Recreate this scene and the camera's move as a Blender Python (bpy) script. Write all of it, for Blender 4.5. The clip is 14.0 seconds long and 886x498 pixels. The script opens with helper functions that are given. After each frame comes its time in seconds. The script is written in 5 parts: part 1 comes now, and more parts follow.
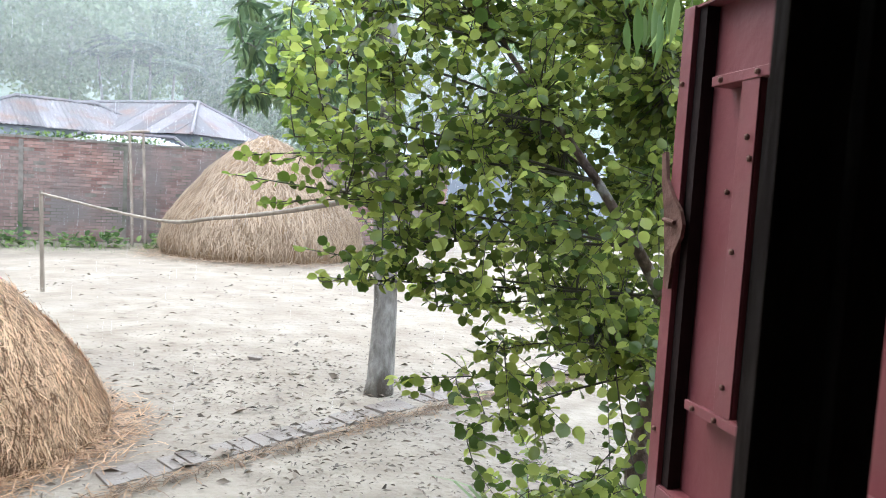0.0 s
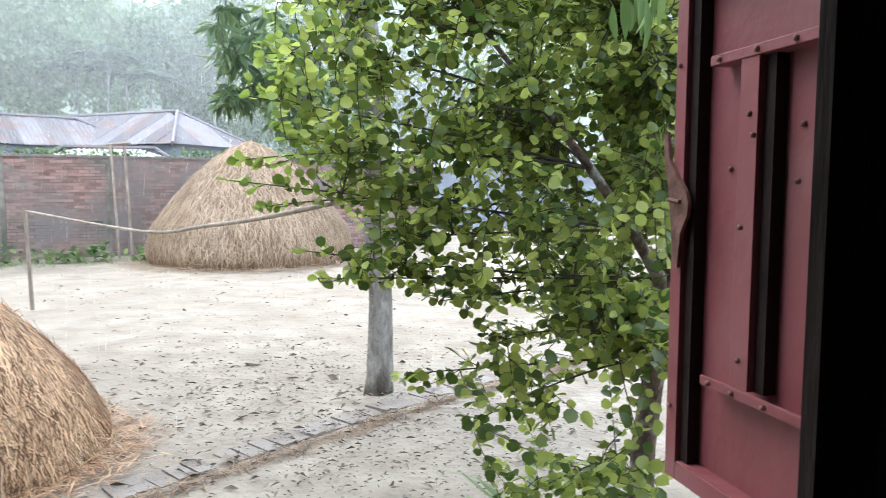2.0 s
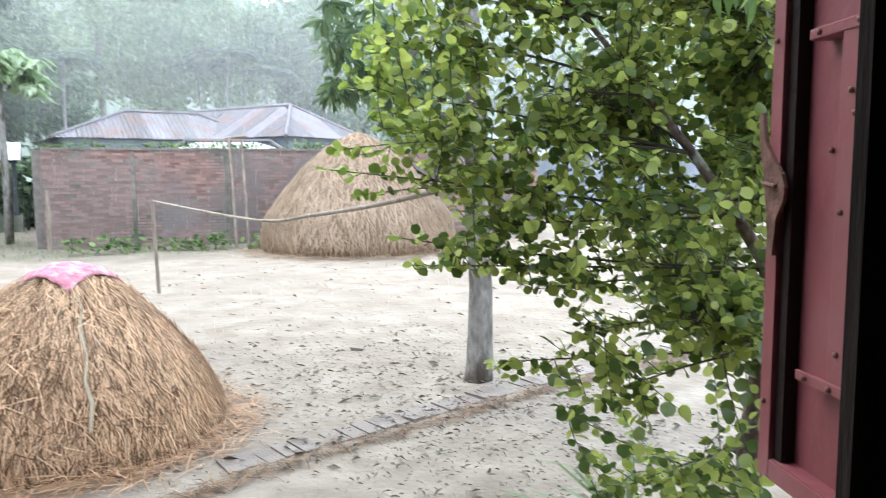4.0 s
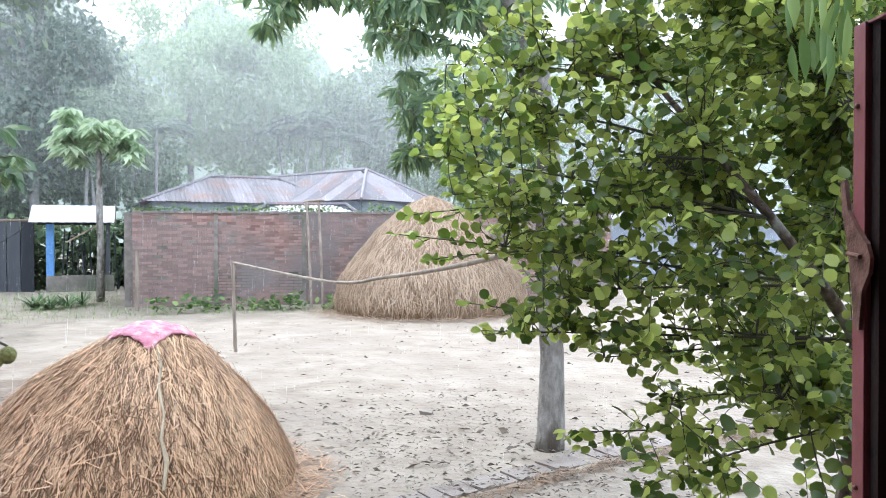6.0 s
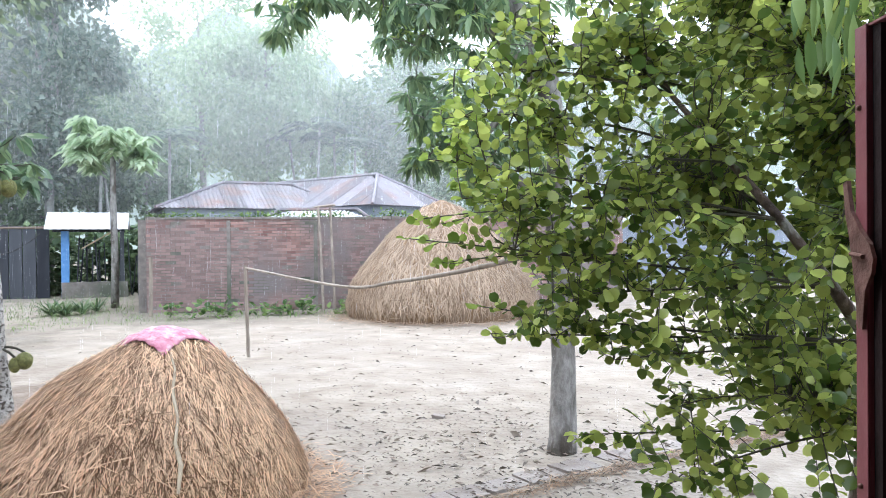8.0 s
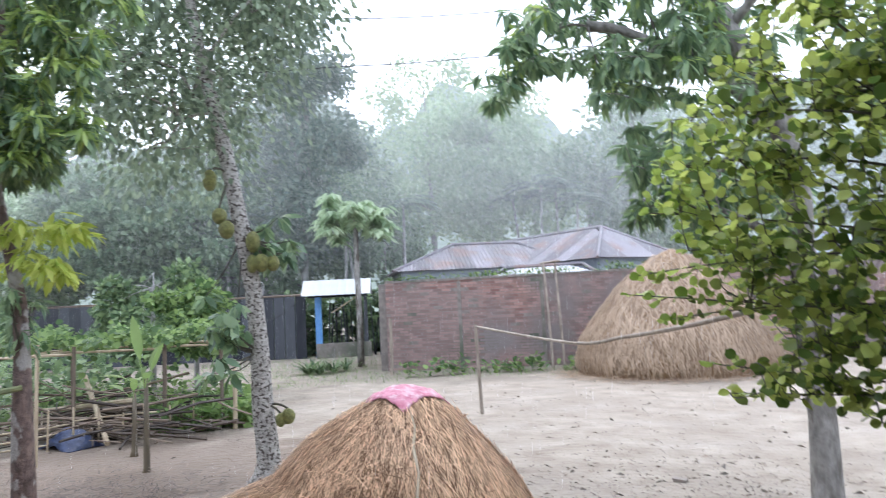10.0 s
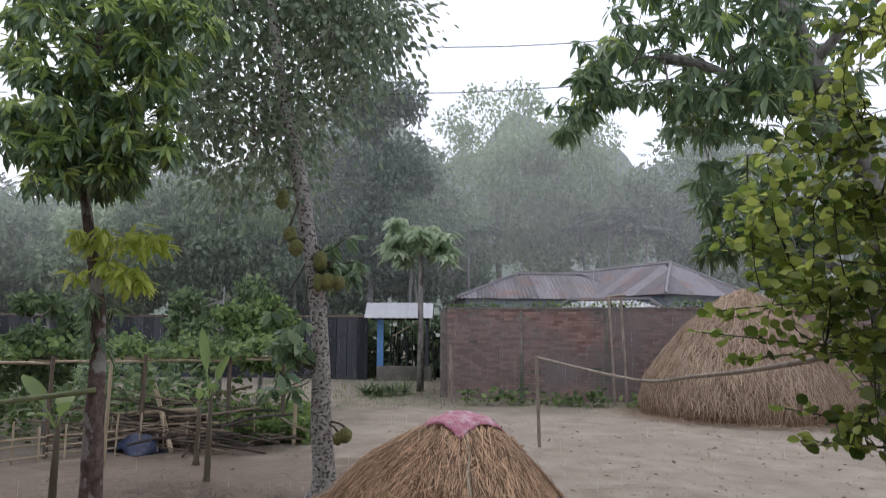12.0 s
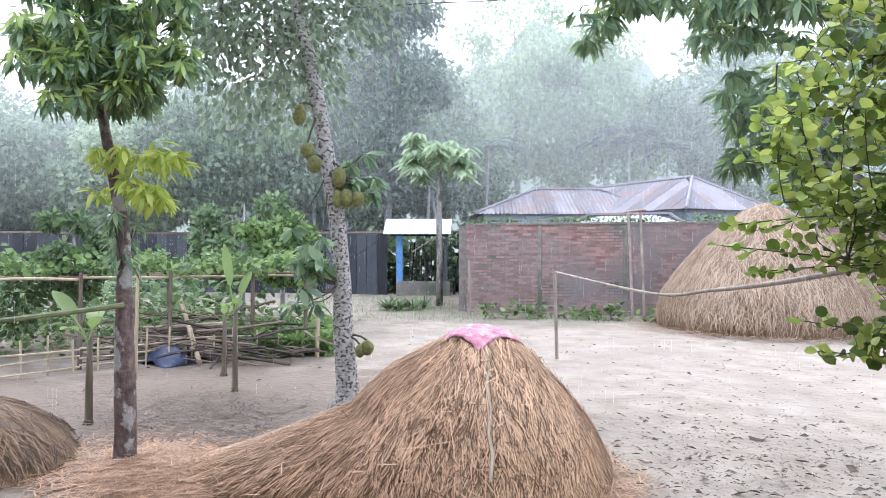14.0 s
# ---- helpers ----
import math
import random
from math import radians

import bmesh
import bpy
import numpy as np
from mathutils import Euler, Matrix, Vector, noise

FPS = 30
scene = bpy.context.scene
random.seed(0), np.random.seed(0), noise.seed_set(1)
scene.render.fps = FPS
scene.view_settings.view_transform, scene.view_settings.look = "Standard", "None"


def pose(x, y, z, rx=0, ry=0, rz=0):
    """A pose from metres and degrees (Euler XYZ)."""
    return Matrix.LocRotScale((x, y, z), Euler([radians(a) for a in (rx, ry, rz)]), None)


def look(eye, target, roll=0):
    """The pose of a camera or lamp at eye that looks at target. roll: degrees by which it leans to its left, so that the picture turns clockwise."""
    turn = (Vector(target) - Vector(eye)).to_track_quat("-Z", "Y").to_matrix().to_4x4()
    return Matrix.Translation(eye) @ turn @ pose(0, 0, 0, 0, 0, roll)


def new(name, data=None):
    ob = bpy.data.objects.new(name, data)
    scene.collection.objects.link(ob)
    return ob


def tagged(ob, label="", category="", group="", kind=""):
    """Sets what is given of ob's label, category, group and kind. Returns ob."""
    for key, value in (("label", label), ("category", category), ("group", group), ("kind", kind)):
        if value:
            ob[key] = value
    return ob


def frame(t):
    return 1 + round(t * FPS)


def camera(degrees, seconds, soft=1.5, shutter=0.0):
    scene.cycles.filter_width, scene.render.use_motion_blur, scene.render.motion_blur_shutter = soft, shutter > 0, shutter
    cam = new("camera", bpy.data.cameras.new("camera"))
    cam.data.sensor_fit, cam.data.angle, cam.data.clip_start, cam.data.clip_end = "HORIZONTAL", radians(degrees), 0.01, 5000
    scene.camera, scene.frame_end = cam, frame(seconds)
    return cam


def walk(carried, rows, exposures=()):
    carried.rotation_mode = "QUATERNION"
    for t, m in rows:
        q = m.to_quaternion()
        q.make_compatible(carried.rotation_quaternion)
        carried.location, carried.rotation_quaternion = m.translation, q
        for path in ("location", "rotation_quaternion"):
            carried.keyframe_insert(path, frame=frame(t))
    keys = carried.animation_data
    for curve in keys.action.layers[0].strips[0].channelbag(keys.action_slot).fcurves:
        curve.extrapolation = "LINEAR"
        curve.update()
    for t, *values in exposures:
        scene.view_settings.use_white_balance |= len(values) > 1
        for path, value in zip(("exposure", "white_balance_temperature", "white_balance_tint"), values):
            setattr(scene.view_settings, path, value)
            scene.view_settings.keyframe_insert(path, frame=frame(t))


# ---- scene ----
cam = camera(63.02, 14.0, soft=0.6, shutter=0.6)
ROWS = [
    (0.0, 0.028, -0.051, 1.794, -0.87, -4.64, -3.27),
    (0.5, 0.007, -0.032, 1.792, -3.46, -3.89, -4.31),
    (1.0, 0.007, -0.038, 1.784, -7.90, -4.66, -6.10),
    (1.5, -0.005, -0.050, 1.785, -5.27, -4.90, -4.32),
    (2.0, -0.013, -0.064, 1.787, -2.12, -4.92, -0.20),
    (2.5, 0.001, -0.059, 1.788, -0.60, -9.20, 0.87),
    (3.0, 0.013, -0.053, 1.787, 2.83, -8.58, 1.94),
    (3.5, 0.026, -0.056, 1.785, 3.03, -7.26, 0.90),
    (4.0, 0.031, -0.063, 1.782, 6.20, -5.78, 0.33),
    (4.2, 0.034, -0.061, 1.783, 7.34, -5.05, 0.57),
    (6.3, 0.042, -0.053, 1.792, 12.35, -0.46, 0.35),
    (6.5, 0.042, -0.055, 1.791, 12.57, -0.31, 0.52),
    (7.0, 0.044, -0.057, 1.790, 12.40, -0.54, 0.24),
    (7.2, 0.048, -0.059, 1.789, 12.50, -0.51, 0.23),
    (9.3, 0.060, -0.100, 1.804, 16.61, 0.23, 4.28),
    (9.5, 0.070, -0.104, 1.808, 21.59, 1.63, 5.35),
    (10.0, 0.084, -0.107, 1.808, 30.68, 4.40, 2.85),
    (10.3, 0.083, -0.108, 1.810, 32.31, 5.51, 1.50),
    (10.5, 0.081, -0.108, 1.811, 34.34, 6.53, 0.45),
    (11.0, 0.089, -0.103, 1.807, 35.44, 7.58, -0.38),
    (11.5, 0.093, -0.108, 1.802, 35.79, 7.54, -0.36),
    (12.0, 0.092, -0.112, 1.797, 35.53, 6.68, -0.33),
    (12.5, 0.086, -0.112, 1.795, 36.39, 0.11, 0.16),
    (13.0, 0.087, -0.109, 1.795, 37.04, -0.21, -0.05),
    (13.5, 0.086, -0.111, 1.797, 37.06, -0.15, 0.07),
    (14.0, 0.086, -0.112, 1.793, 37.00, 0.02, -0.07),
]
EXPOSURES = [(0.0, 1.02, 6350, 6), (4.2, 1.02, 6350, 6), (6.3, 0.94, 6250, 9), (9.5, 0.94, 6250, 10), (9.8, 0.78, 6250, 11), (10.3, 0.3, 6300, 13), (10.6, 0.0, 6450, 13), (11.0, -0.32, 6550, 14), (11.5, -0.66, 6650, 15), (12.1, -0.64, 6800, 16), (12.5, 0.5, 6350, 15), (13.0, 0.86, 6200, 14.5), (14.0, 0.86, 6200, 14.5)]
walk(cam, [(t, pose(x, y, z, 90 + pitch, roll, yaw)) for t, x, y, z, yaw, pitch, roll in ROWS], EXPOSURES)
EYE = 1.8
rng = np.random.default_rng(7)

# ---- sky and sun: an overcast, rainy afternoon ----
world = bpy.data.worlds.new("world")
scene.world = world
world.use_nodes = True
wn, wl = world.node_tree.nodes, world.node_tree.links
wn.clear()
sky = wn.new("ShaderNodeTexSky")
sky.sky_type, sky.sun_disc = "NISHITA", False
sky.sun_elevation, sky.sun_rotation = radians(55), radians(-60)
sky.dust_density, sky.air_density = 4.0, 1.5
clear = wn.new("ShaderNodeBackground")
clear.inputs["Strength"].default_value = 0.05
cloud = wn.new("ShaderNodeBackground")
cloud.inputs["Color"].default_value = (0.875, 0.955, 1.125, 1)
cloud.inputs["Strength"].default_value = 1.8
both = wn.new("ShaderNodeAddShader")
wout = wn.new("ShaderNodeOutputWorld")
wl.new(sky.outputs["Color"], clear.inputs["Color"])
wl.new(clear.outputs[0], both.inputs[0])
wl.new(cloud.outputs[0], both.inputs[1])
wl.new(both.outputs[0], wout.inputs["Surface"])
sun = new("sun", bpy.data.lights.new("sun", "SUN"))
sun.data.energy, sun.data.angle, sun.data.color = 0.7, radians(40), (1.0, 0.97, 0.92)
sun.matrix_world = look((-20, 12, 30), (0, 0, 0))


# ---- materials ----
def material(name, dark, light, scale=8.0, rough=(0.5, 0.8), bump=0.2, bump_scale=60.0, metal=0.0, through_light=0.0,
             by="noise", vary=0.0, stain=None, stain_scale=1.2, stain_at=(0.5, 0.65), stretch=(1, 1, 1), spec=0.5):
    """A two-scale procedural surface. by: noise, island or object picks what drives the colour between dark and light."""
    m = bpy.data.materials.new(name)
    m.use_nodes = True
    n, l = m.node_tree.nodes, m.node_tree.links
    b = n["Principled BSDF"]
    co = n.new("ShaderNodeTexCoord")
    mp = n.new("ShaderNodeMapping")
    mp.inputs["Scale"].default_value = stretch
    l.new(co.outputs["Object"], mp.inputs["Vector"])

    def noise_of(s, detail=5.0):
        t = n.new("ShaderNodeTexNoise")
        t.inputs["Scale"].default_value, t.inputs["Detail"].default_value = s, detail
        l.new(mp.outputs[0], t.inputs["Vector"])
        return t.outputs["Fac"]

    grain = noise_of(scale)
    ramp = n.new("ShaderNodeValToRGB")
    ramp.color_ramp.elements[0].position, ramp.color_ramp.elements[1].position = 0.3, 0.7
    ramp.color_ramp.elements[0].color, ramp.color_ramp.elements[1].color = (*dark, 1), (*light, 1)
    drive = grain
    if by != "noise":
        src = n.new("ShaderNodeNewGeometry").outputs["Random Per Island"] if by == "island" else n.new("ShaderNodeObjectInfo").outputs["Random"]
        mix = n.new("ShaderNodeMix")
        mix.inputs["Factor"].default_value = 0.65
        l.new(grain, mix.inputs["A"])
        l.new(src, mix.inputs["B"])
        drive = mix.outputs["Result"]
    l.new(drive, ramp.inputs["Fac"])
    colour = ramp.outputs["Color"]
    if stain:
        edge = n.new("ShaderNodeMapRange")
        edge.inputs["From Min"].default_value, edge.inputs["From Max"].default_value = stain_at
        l.new(noise_of(stain_scale, 8.0), edge.inputs["Value"])
        over = n.new("ShaderNodeMix")
        over.data_type = "RGBA"
        l.new(edge.outputs["Result"], over.inputs["Factor"])
        l.new(colour, over.inputs["A"])
        over.inputs["B"].default_value = (*stain, 1)
        colour = over.outputs["Result"]
    l.new(colour, b.inputs["Base Color"])
    r = n.new("ShaderNodeMapRange")
    r.inputs["To Min"].default_value, r.inputs["To Max"].default_value = rough
    r.inputs["From Min"].default_value, r.inputs["From Max"].default_value = 0.3, 0.7
    l.new(noise_of(scale * 0.37), r.inputs["Value"])
    l.new(r.outputs["Result"], b.inputs["Roughness"])
    b.inputs["Metallic"].default_value = metal
    b.inputs["Specular IOR Level"].default_value = spec
    if bump:
        bp = n.new("ShaderNodeBump")
        bp.inputs["Strength"].default_value, bp.inputs["Distance"].default_value = bump, 0.02
        l.new(noise_of(bump_scale), bp.inputs["Height"])
        l.new(bp.outputs[0], b.inputs["Normal"])
    if through_light:
        tr = n.new("ShaderNodeBsdfTranslucent")
        l.new(colour, tr.inputs["Color"])
        mixs = n.new("ShaderNodeMixShader")
        mixs.inputs["Fac"].default_value = through_light
        l.new(b.outputs[0], mixs.inputs[1])
        l.new(tr.outputs[0], mixs.inputs[2])
        l.new(mixs.outputs[0], n["Material Output"].inputs["Surface"])
    return m


M_SAND = material("wet_sand", (0.225, 0.188, 0.148), (0.345, 0.30, 0.242), 2.2, (0.55, 0.9), 1.0, 9, stain=(0.225, 0.19, 0.152), stain_scale=0.55, stain_at=(0.5, 0.7), spec=0.22)
M_STRAW = material("straw", (0.17, 0.09, 0.042), (0.90, 0.61, 0.38), 5, (0.55, 0.8), 0, by="island", through_light=0.15)
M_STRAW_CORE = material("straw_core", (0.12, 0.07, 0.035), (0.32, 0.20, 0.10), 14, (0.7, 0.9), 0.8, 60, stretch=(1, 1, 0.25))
M_OLD_STRAW = material("old_straw", (0.10, 0.064, 0.036), (0.34, 0.22, 0.13), 5, (0.55, 0.8), 0, by="island", through_light=0.1)
M_FAR_STRAW = material("weathered_straw", (0.22, 0.152, 0.098), (0.50, 0.37, 0.255), 3, (0.6, 0.85), 0, by="island", through_light=0.1)
M_SPREAD = material("spread_straw", (0.28, 0.155, 0.08), (0.56, 0.355, 0.21), 5, (0.55, 0.8), 0, by="island", through_light=0.1)
M_CLOTH = material("pink_cloth", (0.55, 0.17, 0.235), (0.74, 0.35, 0.42), 18, (0.55, 0.8), 0.8, 60, stain=(0.78, 0.55, 0.58), stain_scale=16, stain_at=(0.5, 0.66), through_light=0.12)
M_BRICK = material("red_brick", (0.185, 0.098, 0.082), (0.34, 0.205, 0.172), 9, (0.6, 0.85), 0.5, 40, by="object", stain=(0.195, 0.165, 0.155), stain_scale=0.7, stain_at=(0.36, 0.60))
M_BRICKS = material("red_brick_course", (0.185, 0.098, 0.082), (0.34, 0.205, 0.172), 9, (0.6, 0.85), 0.5, 40, by="island", stain=(0.195, 0.165, 0.155), stain_scale=0.7, stain_at=(0.36, 0.60))
M_MORTAR = material("mossy_mortar", (0.15, 0.13, 0.115), (0.26, 0.23, 0.20), 6, (0.7, 0.9), 0.6, 30, stain=(0.09, 0.10, 0.07), stain_scale=0.8)
M_PAVE = material("muddy_brick", (0.17, 0.138, 0.115), (0.26, 0.222, 0.19), 7, (0.5, 0.8), 0.5, 40, by="object", stain=(0.245, 0.215, 0.188), stain_scale=3)
M_TIN = material("weathered_tin", (0.14, 0.13, 0.14), (0.24, 0.225, 0.24), 2.5, (0.5, 0.75), 0.15, 30, metal=0.1, by="object", stain=(0.24, 0.15, 0.12), stain_scale=0.9, stain_at=(0.5, 0.75))
M_TIN_PALE = material("pale_tin", (0.42, 0.43, 0.44), (0.56, 0.57, 0.58), 3, (0.3, 0.5), 0.1, 30, metal=0.2, by="object")
M_TIN_WALL = material("blue_grey_tin", (0.20, 0.23, 0.27), (0.30, 0.33, 0.37), 1.5, (0.4, 0.65), 0.1, 20, metal=0.3, by="object")
M_DARK_FENCE = material("dark_weathered_boards", (0.028, 0.03, 0.035), (0.075, 0.08, 0.088), 5, (0.7, 0.9), 0.4, 20, by="object", stretch=(1, 1, 0.2), spec=0.12)
M_BLUE = material("blue_paint", (0.06, 0.19, 0.43), (0.12, 0.28, 0.52), 9, (0.4, 0.6), 0.2, 30)
M_TARP = material("blue_tarpaulin", (0.010, 0.018, 0.05), (0.028, 0.046, 0.11), 12, (0.3, 0.5), 0.6, 18)
M_BAMBOO = material("pale_bamboo", (0.34, 0.26, 0.17), (0.52, 0.43, 0.30), 9, (0.4, 0.7), 0.25, 30, stretch=(1, 1, 0.3))
M_BAMBOO_OLD = material("weathered_bamboo", (0.17, 0.135, 0.105), (0.33, 0.275, 0.22), 9, (0.5, 0.8), 0.3, 30, stretch=(1, 1, 0.3))
M_BAMBOO_GREEN = material("green_bamboo", (0.10, 0.13, 0.06), (0.20, 0.22, 0.10), 9, (0.4, 0.7), 0.25, 30)
M_STICK = material("dead_sticks", (0.05, 0.038, 0.03), (0.20, 0.15, 0.11), 9, (0.6, 0.85), 0.3, 40, by="island")
M_DEBRIS = material("rotting_straw", (0.04, 0.028, 0.02), (0.20, 0.14, 0.10), 6, (0.6, 0.85), 0, by="island")
M_BARK = material("grey_bark", (0.13, 0.12, 0.105), (0.33, 0.31, 0.285), 14, (0.6, 0.9), 0.9, 45, stain=(0.09, 0.075, 0.06), stain_scale=5, stain_at=(0.5, 0.62), stretch=(1, 1, 0.5))
M_BARK_PALE = material("pale_lichened_bark", (0.24, 0.225, 0.20), (0.50, 0.475, 0.43), 16, (0.65, 0.9), 0.8, 60, stain=(0.065, 0.052, 0.042), stain_scale=27, stain_at=(0.51, 0.60), stretch=(1, 1, 1.4))
M_BARK_RED = material("red_brown_bark", (0.055, 0.036, 0.03), (0.20, 0.14, 0.118), 18, (0.65, 0.9), 1.0, 35, stain=(0.33, 0.31, 0.285), stain_scale=7, stain_at=(0.52, 0.58), stretch=(1, 1, 0.8))
M_TWIG = material("dark_twig", (0.03, 0.028, 0.018), (0.08, 0.07, 0.045), 20, (0.5, 0.8), 0.3, 60)
# Far trunks: bark paled so that its colour carries haze.
M_HAZED_BARK = material("hazed_bark", (0.22, 0.215, 0.205), (0.38, 0.37, 0.355), 6, (0.7, 0.9), 0.5, 20)


def leaf_material(name, dark, light, through_light=0.4, rough=(0.25, 0.5), by="island", sheen=0.5):
    return material(name, dark, light, 3, rough, 0, by=by, through_light=through_light, spec=sheen)


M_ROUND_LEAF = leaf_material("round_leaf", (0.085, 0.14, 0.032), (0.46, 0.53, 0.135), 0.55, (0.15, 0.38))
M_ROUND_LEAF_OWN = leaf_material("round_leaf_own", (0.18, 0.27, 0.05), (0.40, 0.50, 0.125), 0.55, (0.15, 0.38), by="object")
M_MANGO = leaf_material("mango_leaf", (0.13, 0.21, 0.12), (0.30, 0.41, 0.215), 0.5, (0.15, 0.4))
M_NEW_LEAF = leaf_material("young_leaf", (0.34, 0.43, 0.06), (0.58, 0.64, 0.16), 0.5)
M_JACK_LEAF = leaf_material("jack_leaf", (0.15, 0.20, 0.135), (0.31, 0.38, 0.25), 0.5)
# Next three: leaf colours lifted well above real foliage to stand in for haze.
M_HAZED_FEATHER = leaf_material("hazed_feathery_leaf", (0.29, 0.39, 0.24), (0.46, 0.56, 0.37), 0.5, (0.45, 0.65), sheen=0.5)
M_HAZED_WOOD_LEAF = leaf_material("hazed_woodland_leaf", (0.16, 0.235, 0.15), (0.31, 0.40, 0.26), 0.5, (0.45, 0.65), sheen=0.5)
M_HAZED_DARK_LEAF = leaf_material("hazed_dark_leaf", (0.14, 0.19, 0.155), (0.26, 0.315, 0.25), 0.5, (0.45, 0.65), sheen=0.5)
M_BANANA = leaf_material("banana_leaf", (0.11, 0.19, 0.06), (0.26, 0.36, 0.125), 0.5, (0.35, 0.6), sheen=0.3)
M_BANANA_STEM = material("banana_stem", (0.06, 0.045, 0.03), (0.17, 0.135, 0.085), 6, (0.5, 0.8), 0.5, 20, stretch=(1, 1, 0.2))
M_WEED = leaf_material("weed_leaf", (0.075, 0.135, 0.05), (0.24, 0.34, 0.12), 0.45, (0.4, 0.65), sheen=0.25)
M_SHRUB = leaf_material("shrub_leaf", (0.085, 0.14, 0.07), (0.22, 0.30, 0.145), 0.45, (0.4, 0.65), sheen=0.3)
M_LIME = leaf_material("lime_leaf", (0.25, 0.36, 0.09), (0.49, 0.60, 0.20), 0.5)
M_PALM = leaf_material("blade_leaf", (0.06, 0.13, 0.04), (0.20, 0.27, 0.10), 0.35)
M_FRUIT = material("jackfruit_skin", (0.11, 0.12, 0.032), (0.25, 0.245, 0.075), 30, (0.5, 0.75), 1.0, 130)
M_LITTER = material("leaf_litter", (0.075, 0.06, 0.045), (0.25, 0.20, 0.155), 6, (0.5, 0.8), 0, by="island")
M_RED_STEEL = material("red_oxide_steel", (0.17, 0.042, 0.05), (0.235, 0.07, 0.08), 4, (0.38, 0.6), 0.12, 25, stain=(0.23, 0.105, 0.11), stain_scale=2.5, stain_at=(0.5, 0.7))
# Black that paints the shade in the shutter's recesses.
M_RECESS_SHADE = material("recess_shade", (0.010, 0.006, 0.006), (0.024, 0.014, 0.014), 9, (0.6, 0.85), 0.2, 40, spec=0.2)
M_BOLT = material("rusty_bolt", (0.10, 0.05, 0.04), (0.22, 0.12, 0.10), 30, (0.5, 0.8), 0.3, 60, metal=0.5)
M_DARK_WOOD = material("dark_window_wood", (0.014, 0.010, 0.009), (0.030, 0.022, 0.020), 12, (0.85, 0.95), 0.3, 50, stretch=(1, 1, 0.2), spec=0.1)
M_PLASTER = material("room_plaster", (0.08, 0.07, 0.06), (0.14, 0.12, 0.105), 3, (0.7, 0.9), 0.3, 20)
M_CONCRETE = material("concrete", (0.24, 0.23, 0.22), (0.36, 0.35, 0.33), 4, (0.6, 0.85), 0.4, 30)

M_RAIN = material("rain_drops", (0.80, 0.83, 0.84), (0.88, 0.90, 0.91), 1, (0.3, 0.4), 0, through_light=0.6)


def thin_haze(m, opacity):
    """Lets most light straight through a haze sheet's material; the mesh's own depth sets how much."""
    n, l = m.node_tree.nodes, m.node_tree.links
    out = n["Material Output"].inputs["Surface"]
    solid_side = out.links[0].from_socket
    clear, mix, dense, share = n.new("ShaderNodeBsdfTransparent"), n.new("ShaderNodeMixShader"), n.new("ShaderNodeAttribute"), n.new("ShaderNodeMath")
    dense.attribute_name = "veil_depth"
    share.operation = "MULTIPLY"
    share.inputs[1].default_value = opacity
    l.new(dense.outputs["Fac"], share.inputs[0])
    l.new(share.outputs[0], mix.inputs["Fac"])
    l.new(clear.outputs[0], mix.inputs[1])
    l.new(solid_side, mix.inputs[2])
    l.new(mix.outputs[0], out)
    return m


# Whitish see-through surface that imitates haze in front of the woods.
M_RAIN_HAZE = thin_haze(material("rain_haze", (0.80, 0.83, 0.84), (0.88, 0.90, 0.91), 1, (0.3, 0.4), 0, through_light=0.6), 0.10)


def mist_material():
    """Woods lost in rain: haze put into the emission colour, a soft pale glow of grey-green with faint upright
    variation.
    """
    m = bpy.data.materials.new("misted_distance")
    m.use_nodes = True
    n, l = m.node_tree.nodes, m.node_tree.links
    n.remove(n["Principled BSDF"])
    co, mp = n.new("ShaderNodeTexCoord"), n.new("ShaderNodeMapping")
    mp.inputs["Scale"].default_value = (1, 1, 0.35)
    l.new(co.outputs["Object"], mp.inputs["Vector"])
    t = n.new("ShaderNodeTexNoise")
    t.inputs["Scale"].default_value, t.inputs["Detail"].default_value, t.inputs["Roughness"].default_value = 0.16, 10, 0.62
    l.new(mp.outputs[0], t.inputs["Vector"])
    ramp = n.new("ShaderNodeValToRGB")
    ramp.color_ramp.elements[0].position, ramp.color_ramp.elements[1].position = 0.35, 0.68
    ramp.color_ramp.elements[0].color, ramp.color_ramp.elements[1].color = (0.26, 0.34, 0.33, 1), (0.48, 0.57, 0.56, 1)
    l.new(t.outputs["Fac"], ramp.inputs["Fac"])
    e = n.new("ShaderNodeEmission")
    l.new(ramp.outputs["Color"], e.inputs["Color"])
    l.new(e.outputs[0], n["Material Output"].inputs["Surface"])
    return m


M_MIST = mist_material()
M_WIRE = material("black_cable", (0.015, 0.015, 0.016), (0.03, 0.03, 0.03), 5, (0.5, 0.6), 0)


